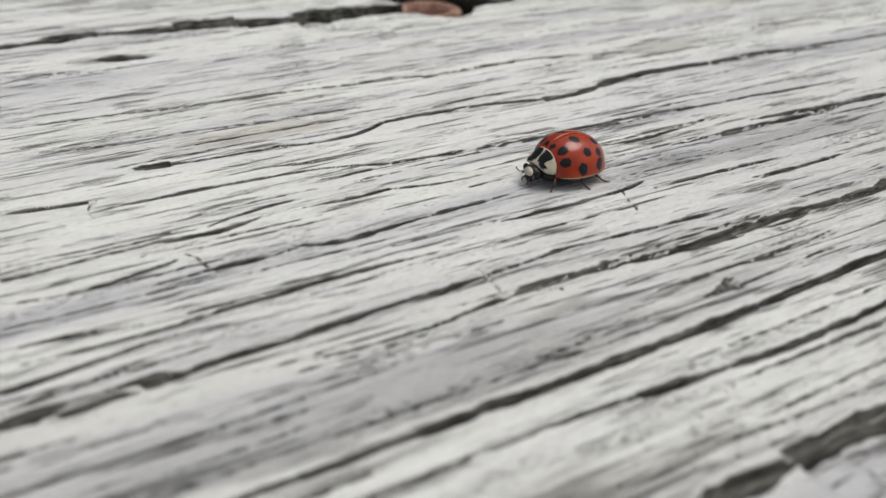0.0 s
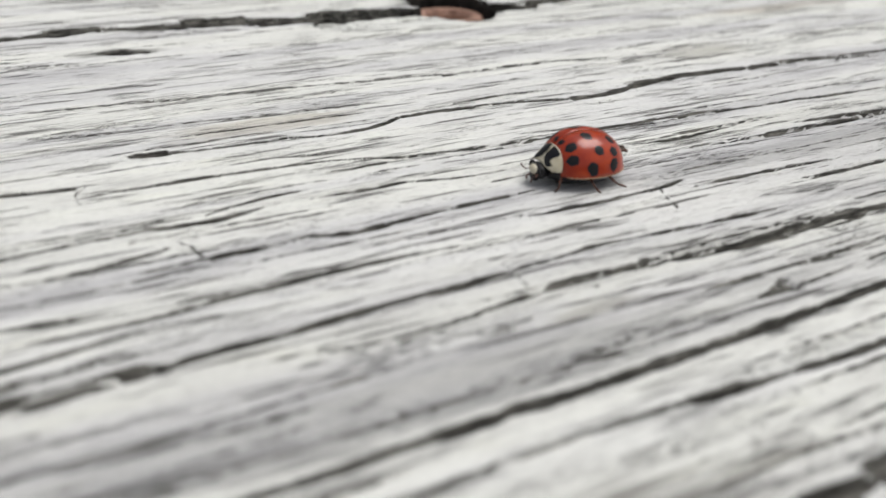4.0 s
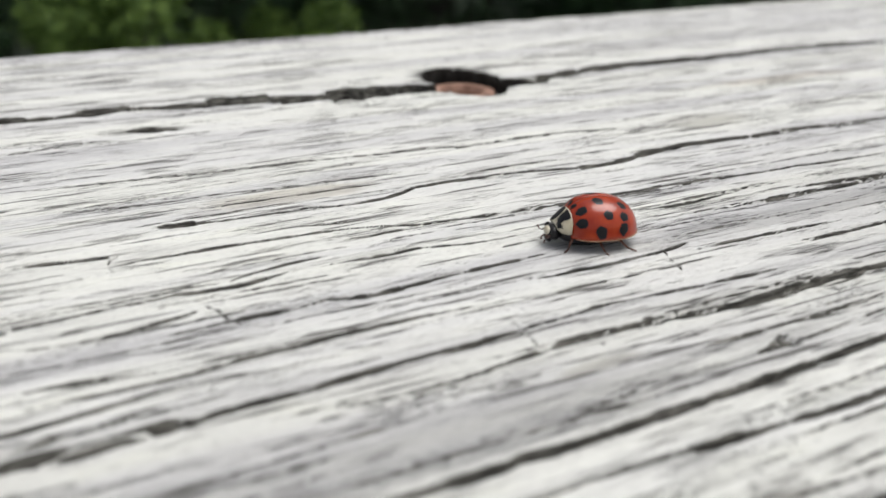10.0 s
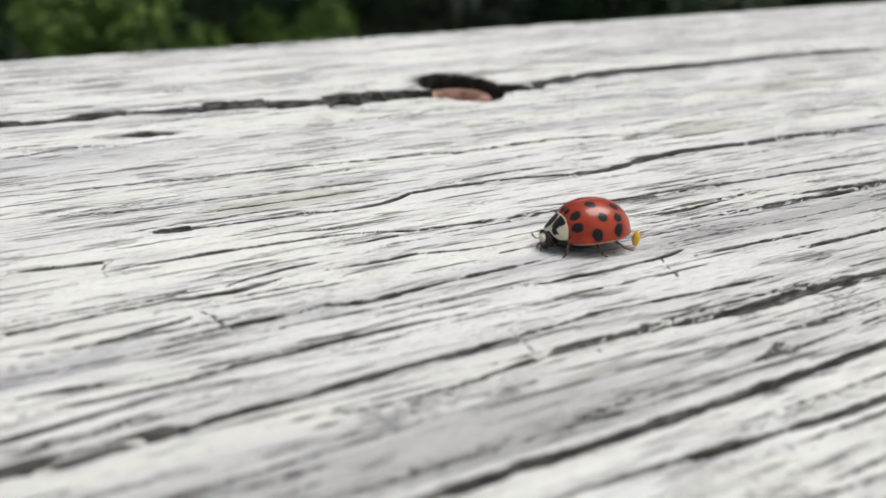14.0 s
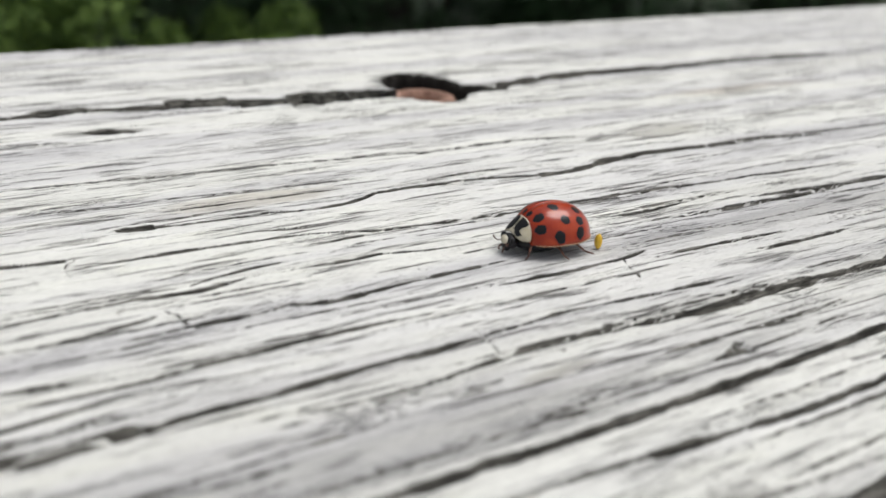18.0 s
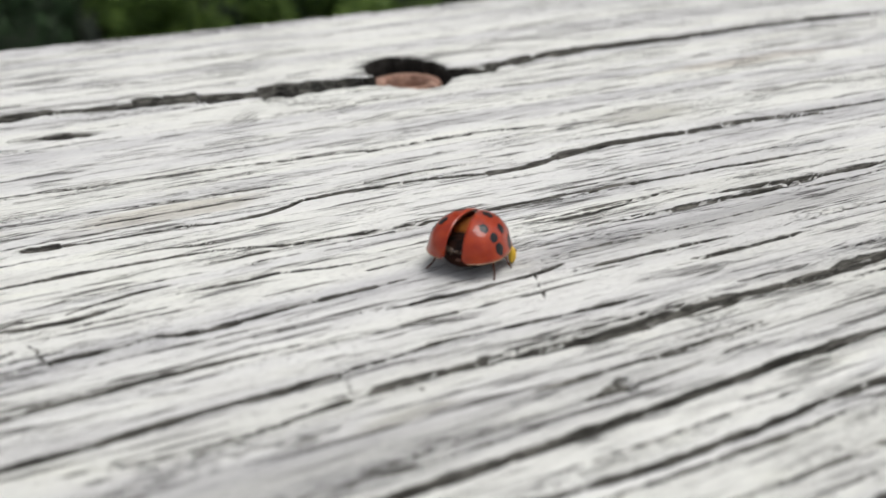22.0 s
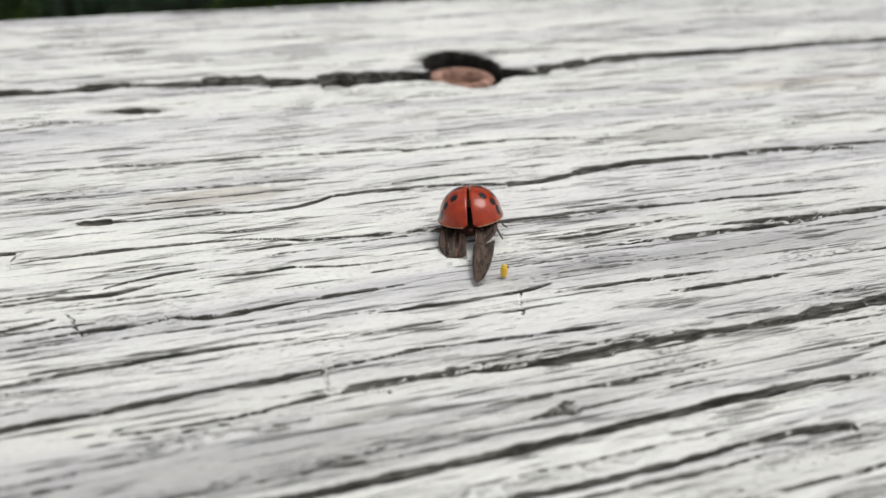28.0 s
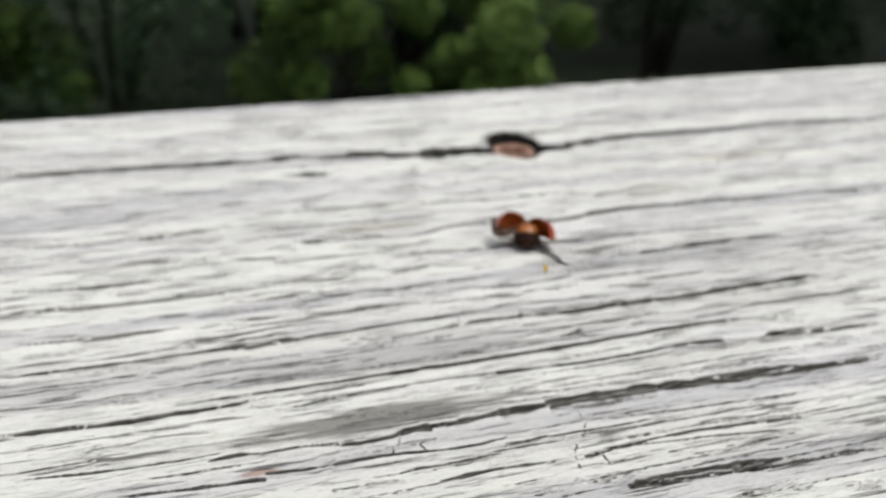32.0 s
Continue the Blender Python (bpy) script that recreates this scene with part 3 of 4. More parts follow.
def board_heights(xs, ys):
    X, Y = xs[:, None], ys[None, :]
    H = 0.03 * wave2(X / 30 + 0 * Y, Y / 1.7 + 0.5 * wave2(X / 22 + 0 * Y, Y / 9 + 0 * X, 3), 1)
    H += 0.012 * wave2(X / 12 + 0 * Y, Y / 0.55 + 0 * X, 2)
    H += 0.010 * wave2(X / 2.5 + 0 * Y, Y / 0.9 + 0 * X, 4)
    H += 0.10 * wave2(X / 60 + 0 * Y, Y / 14 + 0 * X, 5)
    # Beyond the long split the board has cupped upwards a little.
    along = np.interp(xs, *SPLIT_LINE)[:, None]
    H += 0.45 * np.clip((Y - along) / 0.8, 0, 1)
    fine = []
    g = np.random.default_rng(11)
    for _ in range(560):
        x, y = g.uniform(-75, 110), g.uniform(-112, 40)
        length, slope = g.uniform(3, 16) * g.uniform(0.6, 2.0), g.normal(0, 0.010)
        fine.append((x, y, x + length / 2, y + slope * length / 2, x + length, y + slope * length, g.uniform(0.10, 0.22), g.uniform(0.15, 0.42)))
    deep = np.zeros_like(H)
    for n, (x0, y0, x1, y1, x2, y2, width, depth) in enumerate(CHECKS + fine):
        across = abs(x2 - x0) < 3.2 and abs(y2 - y0) > 0.9
        if across:
            lo, hi = np.searchsorted(ys, (min(y0, y2) - 0.2, max(y0, y2) + 0.2))
            left, right = np.searchsorted(xs, (min(x0, x1, x2) - 1.5, max(x0, x1, x2) + 1.5))
            if hi - lo < 2 or right - left < 2:
                continue
            y = ys[lo:hi]
            order = np.argsort((y0, y1, y2))
            c = np.interp(y, np.array((y0, y1, y2))[order], np.array((x0, x1, x2))[order]) + 0.10 * wave(y / 0.35, 50 + n)
            c = c + 0.22 * wave(y / 0.8, 70 + n)
            off = np.abs(xs[left:right, None] - c[None, :]) / 0.11
            cut = depth * np.clip(0.34 + 0.36 * wave(y / 0.6, 90 + n), 0.05, 0.65)[None, :] * np.clip(1 - off, 0, 1)
            deep[left:right, lo:hi] = np.maximum(deep[left:right, lo:hi], cut)
            continue
        a, b = np.searchsorted(xs, (x0, x2))
        if b - a < 2:
            continue
        x = xs[a:b]
        s = (x - x0) / (x2 - x0)
        bend = y1 - (y0 + (y2 - y0) * (x1 - x0) / (x2 - x0))
        c = y0 + (y2 - y0) * s + bend * 4 * s * (1 - s)
        c = c + (0.05 + 0.09 * width) * wave(x / 2.8, 100 + n) + 0.04 * wave(x / 1.3, 900 + n) + 0.02 * wave(x / 0.8, 1900 + n)
        # Ends that run on into another split stay open, the others close to a point.
        ends = []
        for ex, ey in ((x0, y0), (x2, y2)):
            joins = n < len(CHECKS) and any(k != n and min(math.hypot(ex - q[0], (ey - q[1]) * 1.5), math.hypot(ex - q[4], (ey - q[5]) * 1.5)) < 2.0 for k, q in enumerate(CHECKS))
            ends.append(0.8 if joins else 0.0)
        reach = min(4.0, 0.4 * (x2 - x0))
        taper = np.clip(np.minimum(ends[0] + (x - x0) / reach, ends[1] + (x2 - x) / reach), 0, 1) ** 0.8
        half = 0.5 * width * taper * (0.95 + 0.42 * wave(x / 3.1, 300 + n) + 0.20 * wave(x / 1.1, 500 + n) + 0.10 * wave(x / 0.7, 1500 + n))
        half = np.maximum(half, 0.085)
        lo, hi = np.searchsorted(ys, (c.min() - 2.2 * width - 0.3, c.max() + 2.2 * width + 0.3))
        off = (ys[None, lo:hi] - c[:, None]) / half[:, None]
        # The far wall is steep, the near wall a little torn.
        shape = np.where(off > 0, np.clip(1.15 - off, 0, 1) * 2.2, np.clip(1.25 + off, 0, 1) * 1.6)
        cut = 1.5 * depth * taper[:, None] * np.clip(shape, 0, 1) * (1.0 + 0.30 * wave(x / 2.4, 700 + n)[:, None])
        if width > 0.60 and n < len(CHECKS) and c.mean() < -6:
            # A wide split: torn grey strands on the far side, a dark cleft on the near side.
            strands = wave2(x[:, None] / 4.0 + 0 * off, ys[None, lo:hi] / 0.20 + 0 * off, 40 + n)
            ledge = np.clip((1.15 - np.abs(off)) * 4, 0, 1) * (0.58 + 0.30 * strands)
            open_here = np.clip(0.75 + 0.9 * wave(x / 3.5, 1300 + n), 0.25, 1.2)[:, None]
            cleft = 1.3 * depth * np.clip((1 - np.abs(off + 0.48) / 0.60) * 2.0, 0, 1) * open_here * (1 + 0.35 * strands)
            cut = taper[:, None] * np.maximum(ledge, cleft)
        elif width > 0.85:
            cut = cut * (1 - 0.45 * np.clip(wave2(x[:, None] / 5.0 + 0 * ys[None, lo:hi], ys[None, lo:hi] / 0.32 + 0 * x[:, None], 40 + n), 0, 1))
        deep[a:b, lo:hi] = np.maximum(deep[a:b, lo:hi], cut)
        # The lips of wide splits are lifted a little.
        if width > 0.45:
            H[a:b, lo:hi] += 0.10 * width * taper[:, None] * np.exp(-((np.abs(off) - 1.5) / 0.6) ** 2)
    # A chip torn out of the surface.
    cx, cy = (X - 0.2) / 1.8, (Y + 66.9 - 0.10 * (X - 0.2)) / 0.62
    chip = np.clip(np.minimum(1 - np.abs(cx), 0.62 * (1.1 + cx) - np.abs(cy)) + 0.22 * wave2(X / 0.5 + 0 * Y, Y / 0.25 + 0 * X, 77), 0, 1)
    deep = np.maximum(deep, 0.42 * np.clip(chip * 3, 0, 1))
    # The countersunk screw hole, with frayed rim.
    hx, hy, hr = HOLE
    d = np.hypot((X - hx) * 1.52, Y - hy)
    ang = np.arctan2(Y - hy, X - hx)
    rim = hr * (1 + 0.05 * wave(ang * 4 + 40, 8) + 0.03 * wave(ang * 11 + 80, 9))
    deep = np.maximum(deep, 8.0 * np.clip((rim - d) / 0.7, 0, 1))
    # Rounded long edges.
    r = 3.0
    for edge, sign in ((FAR_EDGE, 1), (NEAR_EDGE, -1)):
        t = np.clip((sign * (Y - edge) + r) / r, 0, 1) + 0 * X
        H -= r * (1 - np.sqrt(np.clip(1 - t * t, 0, 1)))
    return H - deep


def build_board(parent):
    xs = spaced([(-900, -200, 50), (-200, -90, 3), (-90, -55, 0.8), (-55, -42, 0.21), (-42, 30, 0.15), (30, 45, 0.21), (45, 85, 0.5), (85, 190, 1.6), (190, 300, 6), (300, 1100, 60)])
    ys = spaced([(NEAR_EDGE, -104, 0.3), (-104, -28, 0.085), (-28, 12, 0.14), (12, FAR_EDGE - 3, 0.30), (FAR_EDGE - 3, FAR_EDGE, 0.12)])
    # Finer steps where short splits run across the grain.
    extra = [np.arange(min(x0, x1, x2) - 0.3, max(x0, x1, x2) + 0.3, 0.13) for x0, y0, x1, y1, x2, y2, _, _ in CHECKS if abs(x2 - x0) < 3.2 and abs(y2 - y0) > 0.9]
    xs = np.unique(np.concatenate([xs, *extra]).round(2))
    Z = board_heights(xs, ys)
    nx, ny = Z.shape
    co = np.empty((nx, ny, 3))
    co[..., 0], co[..., 1], co[..., 2] = xs[:, None], ys[None, :], Z
    idx = np.arange(nx * ny).reshape(nx, ny)
    quads = np.stack([idx[:-1, :-1], idx[1:, :-1], idx[1:, 1:], idx[:-1, 1:]], -1).reshape(-1, 4)
    # Sides and underside.
    loop = np.r_[idx[:, 0], idx[-1, 1:], idx[-2::-1, -1], idx[0, -2:0:-1]]
    low = co.reshape(-1, 3)[loop].copy()
    low[:, 2] = -THICK
    below = nx * ny + np.arange(len(loop))
    nxt = np.roll(np.arange(len(loop)), -1)
    skirt = np.stack([loop[nxt], loop, below, below[nxt]], -1)
    verts = np.r_[co.reshape(-1, 3), low] * MM
    faces = np.r_[quads, skirt]
    me = bpy.data.meshes.new("board")
    me.vertices.add(len(verts))
    me.vertices.foreach_set("co", verts.ravel().astype(np.float32))
    me.loops.add(faces.size + len(below))
    me.loops.foreach_set("vertex_index", np.r_[faces.ravel(), below[::-1]].astype(np.int32))
    me.polygons.add(len(faces) + 1)
    me.polygons.foreach_set("loop_start", np.r_[np.arange(len(faces)) * 4, faces.size].astype(np.int32))
    me.polygons.foreach_set("use_smooth", np.r_[np.ones(len(quads), bool), np.zeros(len(skirt) + 1, bool)])
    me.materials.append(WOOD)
    me.update(calc_edges=True)
    me.validate()
    ob = new("board", me)
    ob.parent = parent
    return ob


def railing():
    rail = tagged(new("wooden_railing"), "weathered silver-grey wooden railing with a cracked top board", "railing")
    rail.matrix_world = mm(0, 0, -GROUND_MM)
    b = build_board(rail)
    b.location = (0, 0, GROUND_MM * MM)
    for x in (-760, 960):
        bm = bmesh.new()
        bmesh.ops.create_cube(bm, size=1.0)
        bmesh.ops.transform(bm, matrix=Matrix.Translation((x * MM, -0.04, (GROUND_MM - THICK) * MM / 2)) @ Matrix.Diagonal((0.089, 0.089, (GROUND_MM - THICK) * MM, 1)), verts=bm.verts)
        bmesh.ops.bevel(bm, geom=bm.edges[:], offset=0.004, segments=2, affect="EDGES")
        part("post", bm, POST, rail, smooth=False)
    return rail


GROUND_MM = 1000.0


def ground_sheet():
    bm = bmesh.new()
    n = 60
    pos = [math.copysign(abs(k / n) ** 3, k) * 900 for k in range(-n, n + 1)]
    vs = [[bm.verts.new((x, y, -GROUND_MM * MM + (0.05 * noise.noise((x * 0.7, y * 0.7, 0)) if max(abs(x), abs(y)) < 40 and max(abs(x - 0.1), abs(y)) > 1.4 else 0))) for y in pos] for x in pos]
    for r, q in zip(vs, vs[1:]):
        for k in range(2 * n):
            bm.faces.new((r[k], q[k], q[k + 1], r[k + 1]))
    ob = new("ground", mesh_of("ground", bm, SOIL))
    tagged(ob, "dark shaded grassy ground under the trees", "ground", kind="structure")


def screw():
    s = tagged(new("wood_screw"), "rusty brown screw sunk in a hole in the board", "screw")
    s.matrix_world = mm(HOLE[0] + 0.1, HOLE[1] + 0.7, -5.5)
    rings = [(1.7, 0.0), (1.9, 1.2), (2.2, 2.2), (4.0, 3.6), (4.35, 4.0), (4.35, 4.25), (4.15, 4.5), (3.6, 4.62), (3.2, 4.64), (2.75, 4.5), (2.55, 3.4), (1.9, 1.5), (0.2, 1.2)]
    seg = 40
    bm = bmesh.new()
    rows = []
    for r, z in rings:
        rows.append([bm.verts.new((r * MM * math.cos(2 * math.pi * k / seg), r * MM * math.sin(2 * math.pi * k / seg), z * MM)) for k in range(seg)])
    for a, b in zip(rows, rows[1:]):
        for k in range(seg):
            bm.faces.new((a[k], a[(k + 1) % seg], b[(k + 1) % seg], b[k]))
    bm.faces.new(rows[0][::-1])
    bm.faces.new(rows[-1])
    part("screw_head", bm, RUST, s)


# ---- the beetle ----
BM = 1.08 * MM


def bm_pose(x, y, z):
    return pose(x * BM, y * BM, z * BM)


def case_point(x, v, side, lift=0.0):
    """A place on a wing case: x along the body, v from the seam (0) to the rim (1), in the beetle's space."""
    q = max(0.0, 1 - (abs(x + 0.05) / 3.2) ** 2.3 if x < -0.05 else 1 - (abs(x + 0.05) / 2.9) ** 2.6)
    wide, high = 2.28 * q ** 0.5, 2.30 * q ** 0.52
    a = v * math.pi / 2
    y, z = wide * math.sin(a) ** 0.92, high * math.cos(a) ** 0.86
    flare = max(0.0, v - 0.9) * 10
    n = Vector((0.25 * (x + 0.05), y / max(wide, 0.3), z / max(high, 0.3))).normalized()
    p = Vector((x, y + 0.10 * flare, 0.92 + z)) + n * lift
    return Vector((p.x, side * (p.y + 0.012), p.z))


HINGE = Vector((2.3, 0.45, 2.1))
WING_ROOT = Vector((0.7, 0.75, 1.95))
# Spots on a wing case: place along the body, place across, radius.
SPOTS = ((1.64, 0.37, 0.36), (1.73, 0.67, 0.36), (0.28, 0.20, 0.38), (-0.24, 0.56, 0.35), (-1.53, 0.59, 0.34), (0.37, 0.87, 0.40), (-1.44, 0.84, 0.38), (-1.55, 0.30, 0.33), (1.95, 0.10, 0.20))


def hinge(side):
    return Vector((HINGE.x, side * HINGE.y, HINGE.z))


def wing_case(bug, side):
    h = hinge(side)
    us = [-3.24 + 5.66 * (1 - math.cos(0.5 * math.pi * k / 30)) for k in range(31)]
    vs = [k / 18 for k in range(19)]
    bm = sheet(lambda u, v: case_point(u, v, side) - h, us, vs)
    if side < 0:
        bmesh.ops.reverse_faces(bm, faces=bm.faces[:])
    ob = part("wing_case", bm, (RED, UNDER), bug, "glossy red wing case with black spots")
    thick = ob.modifiers.new("thickness", "SOLIDIFY")
    thick.thickness, thick.offset, thick.material_offset = 0.07 * BM, -1, 1
    for x, v, r in SPOTS:
        bm = bmesh.new()
        wide = max(0.9, 2.28 * max(0.05, 1 - (abs(x) / 3.1) ** 2.3) ** 0.5)
        g = random.Random(int(x * 100 + v * 1000))
        tilt = g.uniform(0, 3)
        rows = []
        for k in range(1, 5):
            ring = []
            for n in range(28):
                a = 2 * math.pi * n / 28
                rr = r * k / 4 * (1 + 0.10 * math.sin(2 * a + tilt) + 0.05 * math.sin(5 * a + tilt))
                ring.append(bm.verts.new((case_point(x + rr * math.cos(a), min(0.985, max(0.005, v + rr * math.sin(a) / (wide * 1.45))), side, 0.012 if k < 4 else 0.004) - h) * BM))
            rows.append(ring)
        mid = bm.verts.new((case_point(x, v, side, 0.013) - h) * BM)
        for n in range(28):
            bm.faces.new((mid, rows[0][n], rows[0][(n + 1) % 28]))
        for a, b in zip(rows, rows[1:]):
            for n in range(28):
                bm.faces.new((a[n], b[n], b[(n + 1) % 28], a[(n + 1) % 28]))
        if side > 0:
            bmesh.ops.reverse_faces(bm, faces=bm.faces[:])
        part("spot", bm, BLACK, ob, "black spot")
    bm = bmesh.new()
    tube(bm, [case_point(u, 1.0, side, 0.0) - h for u in us[1:-1]], [0.035] * (len(us) - 2), 6)
    part("rim", bm, TAN, ob, "thin pale tan rim")
    ob.matrix_basis = case_pose(side)
    return ob


def case_pose(side, out=0.0, lift=0.0, roll=0.0):
    """A wing case swung out, lifted at its tip and rolled, in degrees."""
    h = hinge(side)
    return bm_pose(h.x, h.y, h.z) @ pose(0, 0, 0, 0, 0, -side * out) @ pose(0, 0, 0, 0, lift, 0) @ pose(0, 0, 0, side * roll, 0, 0)


def wing_pose(side, out=0.0, lift=-4.0, roll=0.0, back=0.0):
    slid = max(back, 0.0)
    return bm_pose(WING_ROOT.x - back, side * (WING_ROOT.y + 0.3 * slid), WING_ROOT.z - 0.4 * slid) @ pose(0, 0, 0, 0, 0, -side * out) @ pose(0, 0, 0, 0, lift, 0) @ pose(0, 0, 0, side * roll, 0, 0)


FOLD = 4.3


def tip_pose(side, fold):
    """The outer half of a flying wing, folded back over the inner half."""
    return bm_pose(-FOLD, 0, 0.06) @ pose(0, 0, 0, 0, 0, -side * fold)


def flying_wing(bug, side):
    def inner(u, v):
        w = (0.35 + 0.75 * math.sin(math.pi * min(1, u * 0.75 + 0.12))) * (1 - 0.42 * max(0.0, u - 0.75) ** 2 / 0.0625 * abs(v - 0.35) / 0.65)
        return Vector((-FOLD * u, side * w * (v - 0.35) * 1.6, 0.10 * math.sin(v * 9) * u))

    def outer(u, v):
        w = 1.05 * (1 - u ** 2.4) ** 0.6 + 0.03
        return Vector((-5.1 * u, side * w * (v - 0.35) * 1.5, 0.08 * math.sin(v * 8) * (1 - u)))

    steps, across = [k / 14 for k in range(15)], [k / 10 for k in range(11)]
    wing = part("flying_wing", sheet(inner, steps, across), WING, bug, "smoky brown translucent flying wing")
    tip = part("wing_tip", sheet(outer, steps, across), WING, wing)
    for ob in (wing, tip):
        thick = ob.modifiers.new("thickness", "SOLIDIFY")
        thick.thickness = 0.03 * BM
    bm = bmesh.new()
    tube(bm, [(0, -side * 0.2, 0.03), (-1.5, -side * 0.52, 0.05), (-FOLD, -side * 0.42, 0.05)], (0.13, 0.10, 0.06), 6)
    part("vein", bm, BROWN, wing)
    wing.matrix_basis = wing_pose(side)
    tip.matrix_basis = tip_pose(side, 172)
    return wing, tip


def shield_point(x, v, lift=0.0):
    """The pronotum: x from its rear (0) to its front (1), v from -1 to 1 across."""
    wide = 1.50 - 0.34 * x ** 1.6 + 0.10 * math.sin(math.pi * x)
    front = 2.25 + 1.22 * x - 0.22 * x * (1 - v * v) + 0.10 * x * v * v - 0.45 * x * abs(v) ** 6 + 0.30 * (1 - x) * abs(v) ** 6 - 0.12 * v * v
    z = 2.42 - 1.00 * x ** 1.3
    low = 1.18
    return Vector((front, wide * v * (1 + lift * 0.3), low + (z - low) * max(0.0, 1 - abs(v) ** 2.5) ** 0.72 + lift))


def pronotum(bug):
    bm = sheet(lambda u, v: shield_point(u, v), [k / 12 for k in range(13)], [-1 + k / 16 for k in range(33)])
    bmesh.ops.recalc_face_normals(bm, faces=bm.faces[:])
    ob = part("pronotum", bm, CREAM, bug, "cream neck shield with black marks")
    thick = ob.modifiers.new("thickness", "SOLIDIFY")
    thick.thickness, thick.offset = 0.08 * BM, 0
    # A black M: two wedges beside a pale midline, two arms that run out before them.
    for x0, x1, v0, v1, lean in ((0.10, 0.90, 0.035, 0.62, 0.0), (0.10, 0.90, -0.62, -0.035, 0.0), (0.74, 0.99, 0.40, 0.84, -0.02), (0.74, 0.99, -0.84, -0.40, 0.02)):
        bm = sheet(lambda a, b: shield_point(x0 + (x1 - x0) * a * (1 - 0.10 * math.sin(9 * b)), v0 + (v1 - v0) * (b + 0.07 * math.sin(7 * a + 3 * v0)) * (1 - 0.12 * a) + lean * a, 0.07), [k / 8 for k in range(9)], [k / 8 for k in range(9)])
        bmesh.ops.recalc_face_normals(bm, faces=bm.faces[:])
        part("mark", bm, BLACK, ob, "black mark")


def head(bug):
    bm = bmesh.new()
    ball(bm, (3.35, 0, 0.88), 0.60, 0.84, 0.50)
    ball(bm, (3.68, 0, 0.58), 0.28, 0.50, 0.36)
    ob = part("head", bm, BLACK, bug, "small dark head with pale face patch")
    bm = bmesh.new()
    ball(bm, (3.68, 0, 0.98), 0.36, 0.52, 0.32)
    part("face_patch", bm, CREAM, ob, "cream patch")
    for side in (1, -1):
        bm = bmesh.new()
        ball(bm, (3.48, side * 0.74, 1.05), 0.24, 0.18, 0.26)
        part("eye", bm, BLACK, ob)
        bm = bmesh.new()
        tube(bm, [(3.75, side * 0.55, 0.85), (3.98, side * 0.78, 0.75), (4.15, side * 0.92, 0.88), (4.22, side * 1.0, 1.05)], (0.045, 0.035, 0.045, 0.07), 6)
        part("antenna", bm, BROWN, ob)
        bm = bmesh.new()
        tube(bm, [(3.85, side * 0.25, 0.62), (4.08, side * 0.35, 0.45), (4.10, side * 0.30, 0.25)], (0.07, 0.06, 0.08), 6)
        part("palp", bm, BROWN, ob)


def leg(bug, root, knee, ankle, toe):
    bm = bmesh.new()
    tube(bm, [root, [(a + b) / 2 for a, b in zip(root, knee)], knee], (0.15, 0.18, 0.10), 8)
    tube(bm, [knee, [(a + b) / 2 + 0.03 for a, b in zip(knee, ankle)], ankle], (0.10, 0.09, 0.06), 8)
    tube(bm, [ankle, [(a * 0.5 + b * 0.5) for a, b in zip(ankle, toe)], toe], (0.06, 0.07, 0.04), 6)
    part("leg", bm, BROWN, bug, "thin reddish-brown jointed leg")


def ladybird():
    bug = tagged(new("ladybird"), "red ladybird with black spots and cream neck shield on the board", "ladybird")
    bm = bmesh.new()
    ball(bm, (0.9, 0, 0.86), 2.3, 1.85, 0.78, 20, 12)
    part("thorax", bm, BLACK, bug, "black underside of the thorax")
    bm = bmesh.new()
    us = [k / 24 for k in range(25)]

    def belly(u, a):
        x = 0.6 - 3.45 * u
        q = max(0.0004, 1 - abs((x + 0.5) / 2.36) ** 2.4) ** 0.5
        seam = 1 - 0.05 * abs(math.sin(u * math.pi * 7))
        return Vector((x, 1.8 * q * seam * math.cos(a), 1.25 - 0.12 * u + (1.05 if math.sin(a) > 0 else 1.02) * q * seam * math.sin(a)))

    part("abdomen", sheet(belly, us, [2 * math.pi * k / 28 for k in range(28)], closed=True), BELLY, bug, "dark brown ringed abdomen")
    bm = bmesh.new()
    ball(bm, (-2.40, 0, 1.05), 0.42, 0.55, 0.26, 16, 10)
    part("abdomen_tip", bm, BROWN, bug, "brown tip")
    bm = bmesh.new()
    ball(bm, (0.60, 0, 1.98), 1.62, 1.48, 0.70, 20, 12)
    part("back", bm, AMBER, bug, "amber back under the wing cases")
    pronotum(bug)
    head(bug)
    for side in (1, -1):
        leg(bug, (1.75, side * 0.75, 0.70), (2.35, side * 1.45, 0.80), (2.65, side * 1.65, 0.24), (3.0, side * 1.75, 0.04))
        leg(bug, (0.45, side * 1.0, 0.65), (0.35, side * 2.05, 0.72), (0.10, side * 2.45, 0.22), (-0.15, side * 2.75, 0.04))
        leg(bug, (-0.55, side * 0.95, 0.70), (-1.25, side * 1.85, 0.72), (-1.85, side * 2.15, 0.24), (-2.5, side * 2.35, 0.04))
    cases = {side: wing_case(bug, side) for side in (1, -1)}
    wings = {side: flying_wing(bug, side) for side in (1, -1)}
    # A round-bodied beetle: shorter than it is built.
    bug.scale = (0.903, 0.997, 1.043)
    return bug, cases, wings


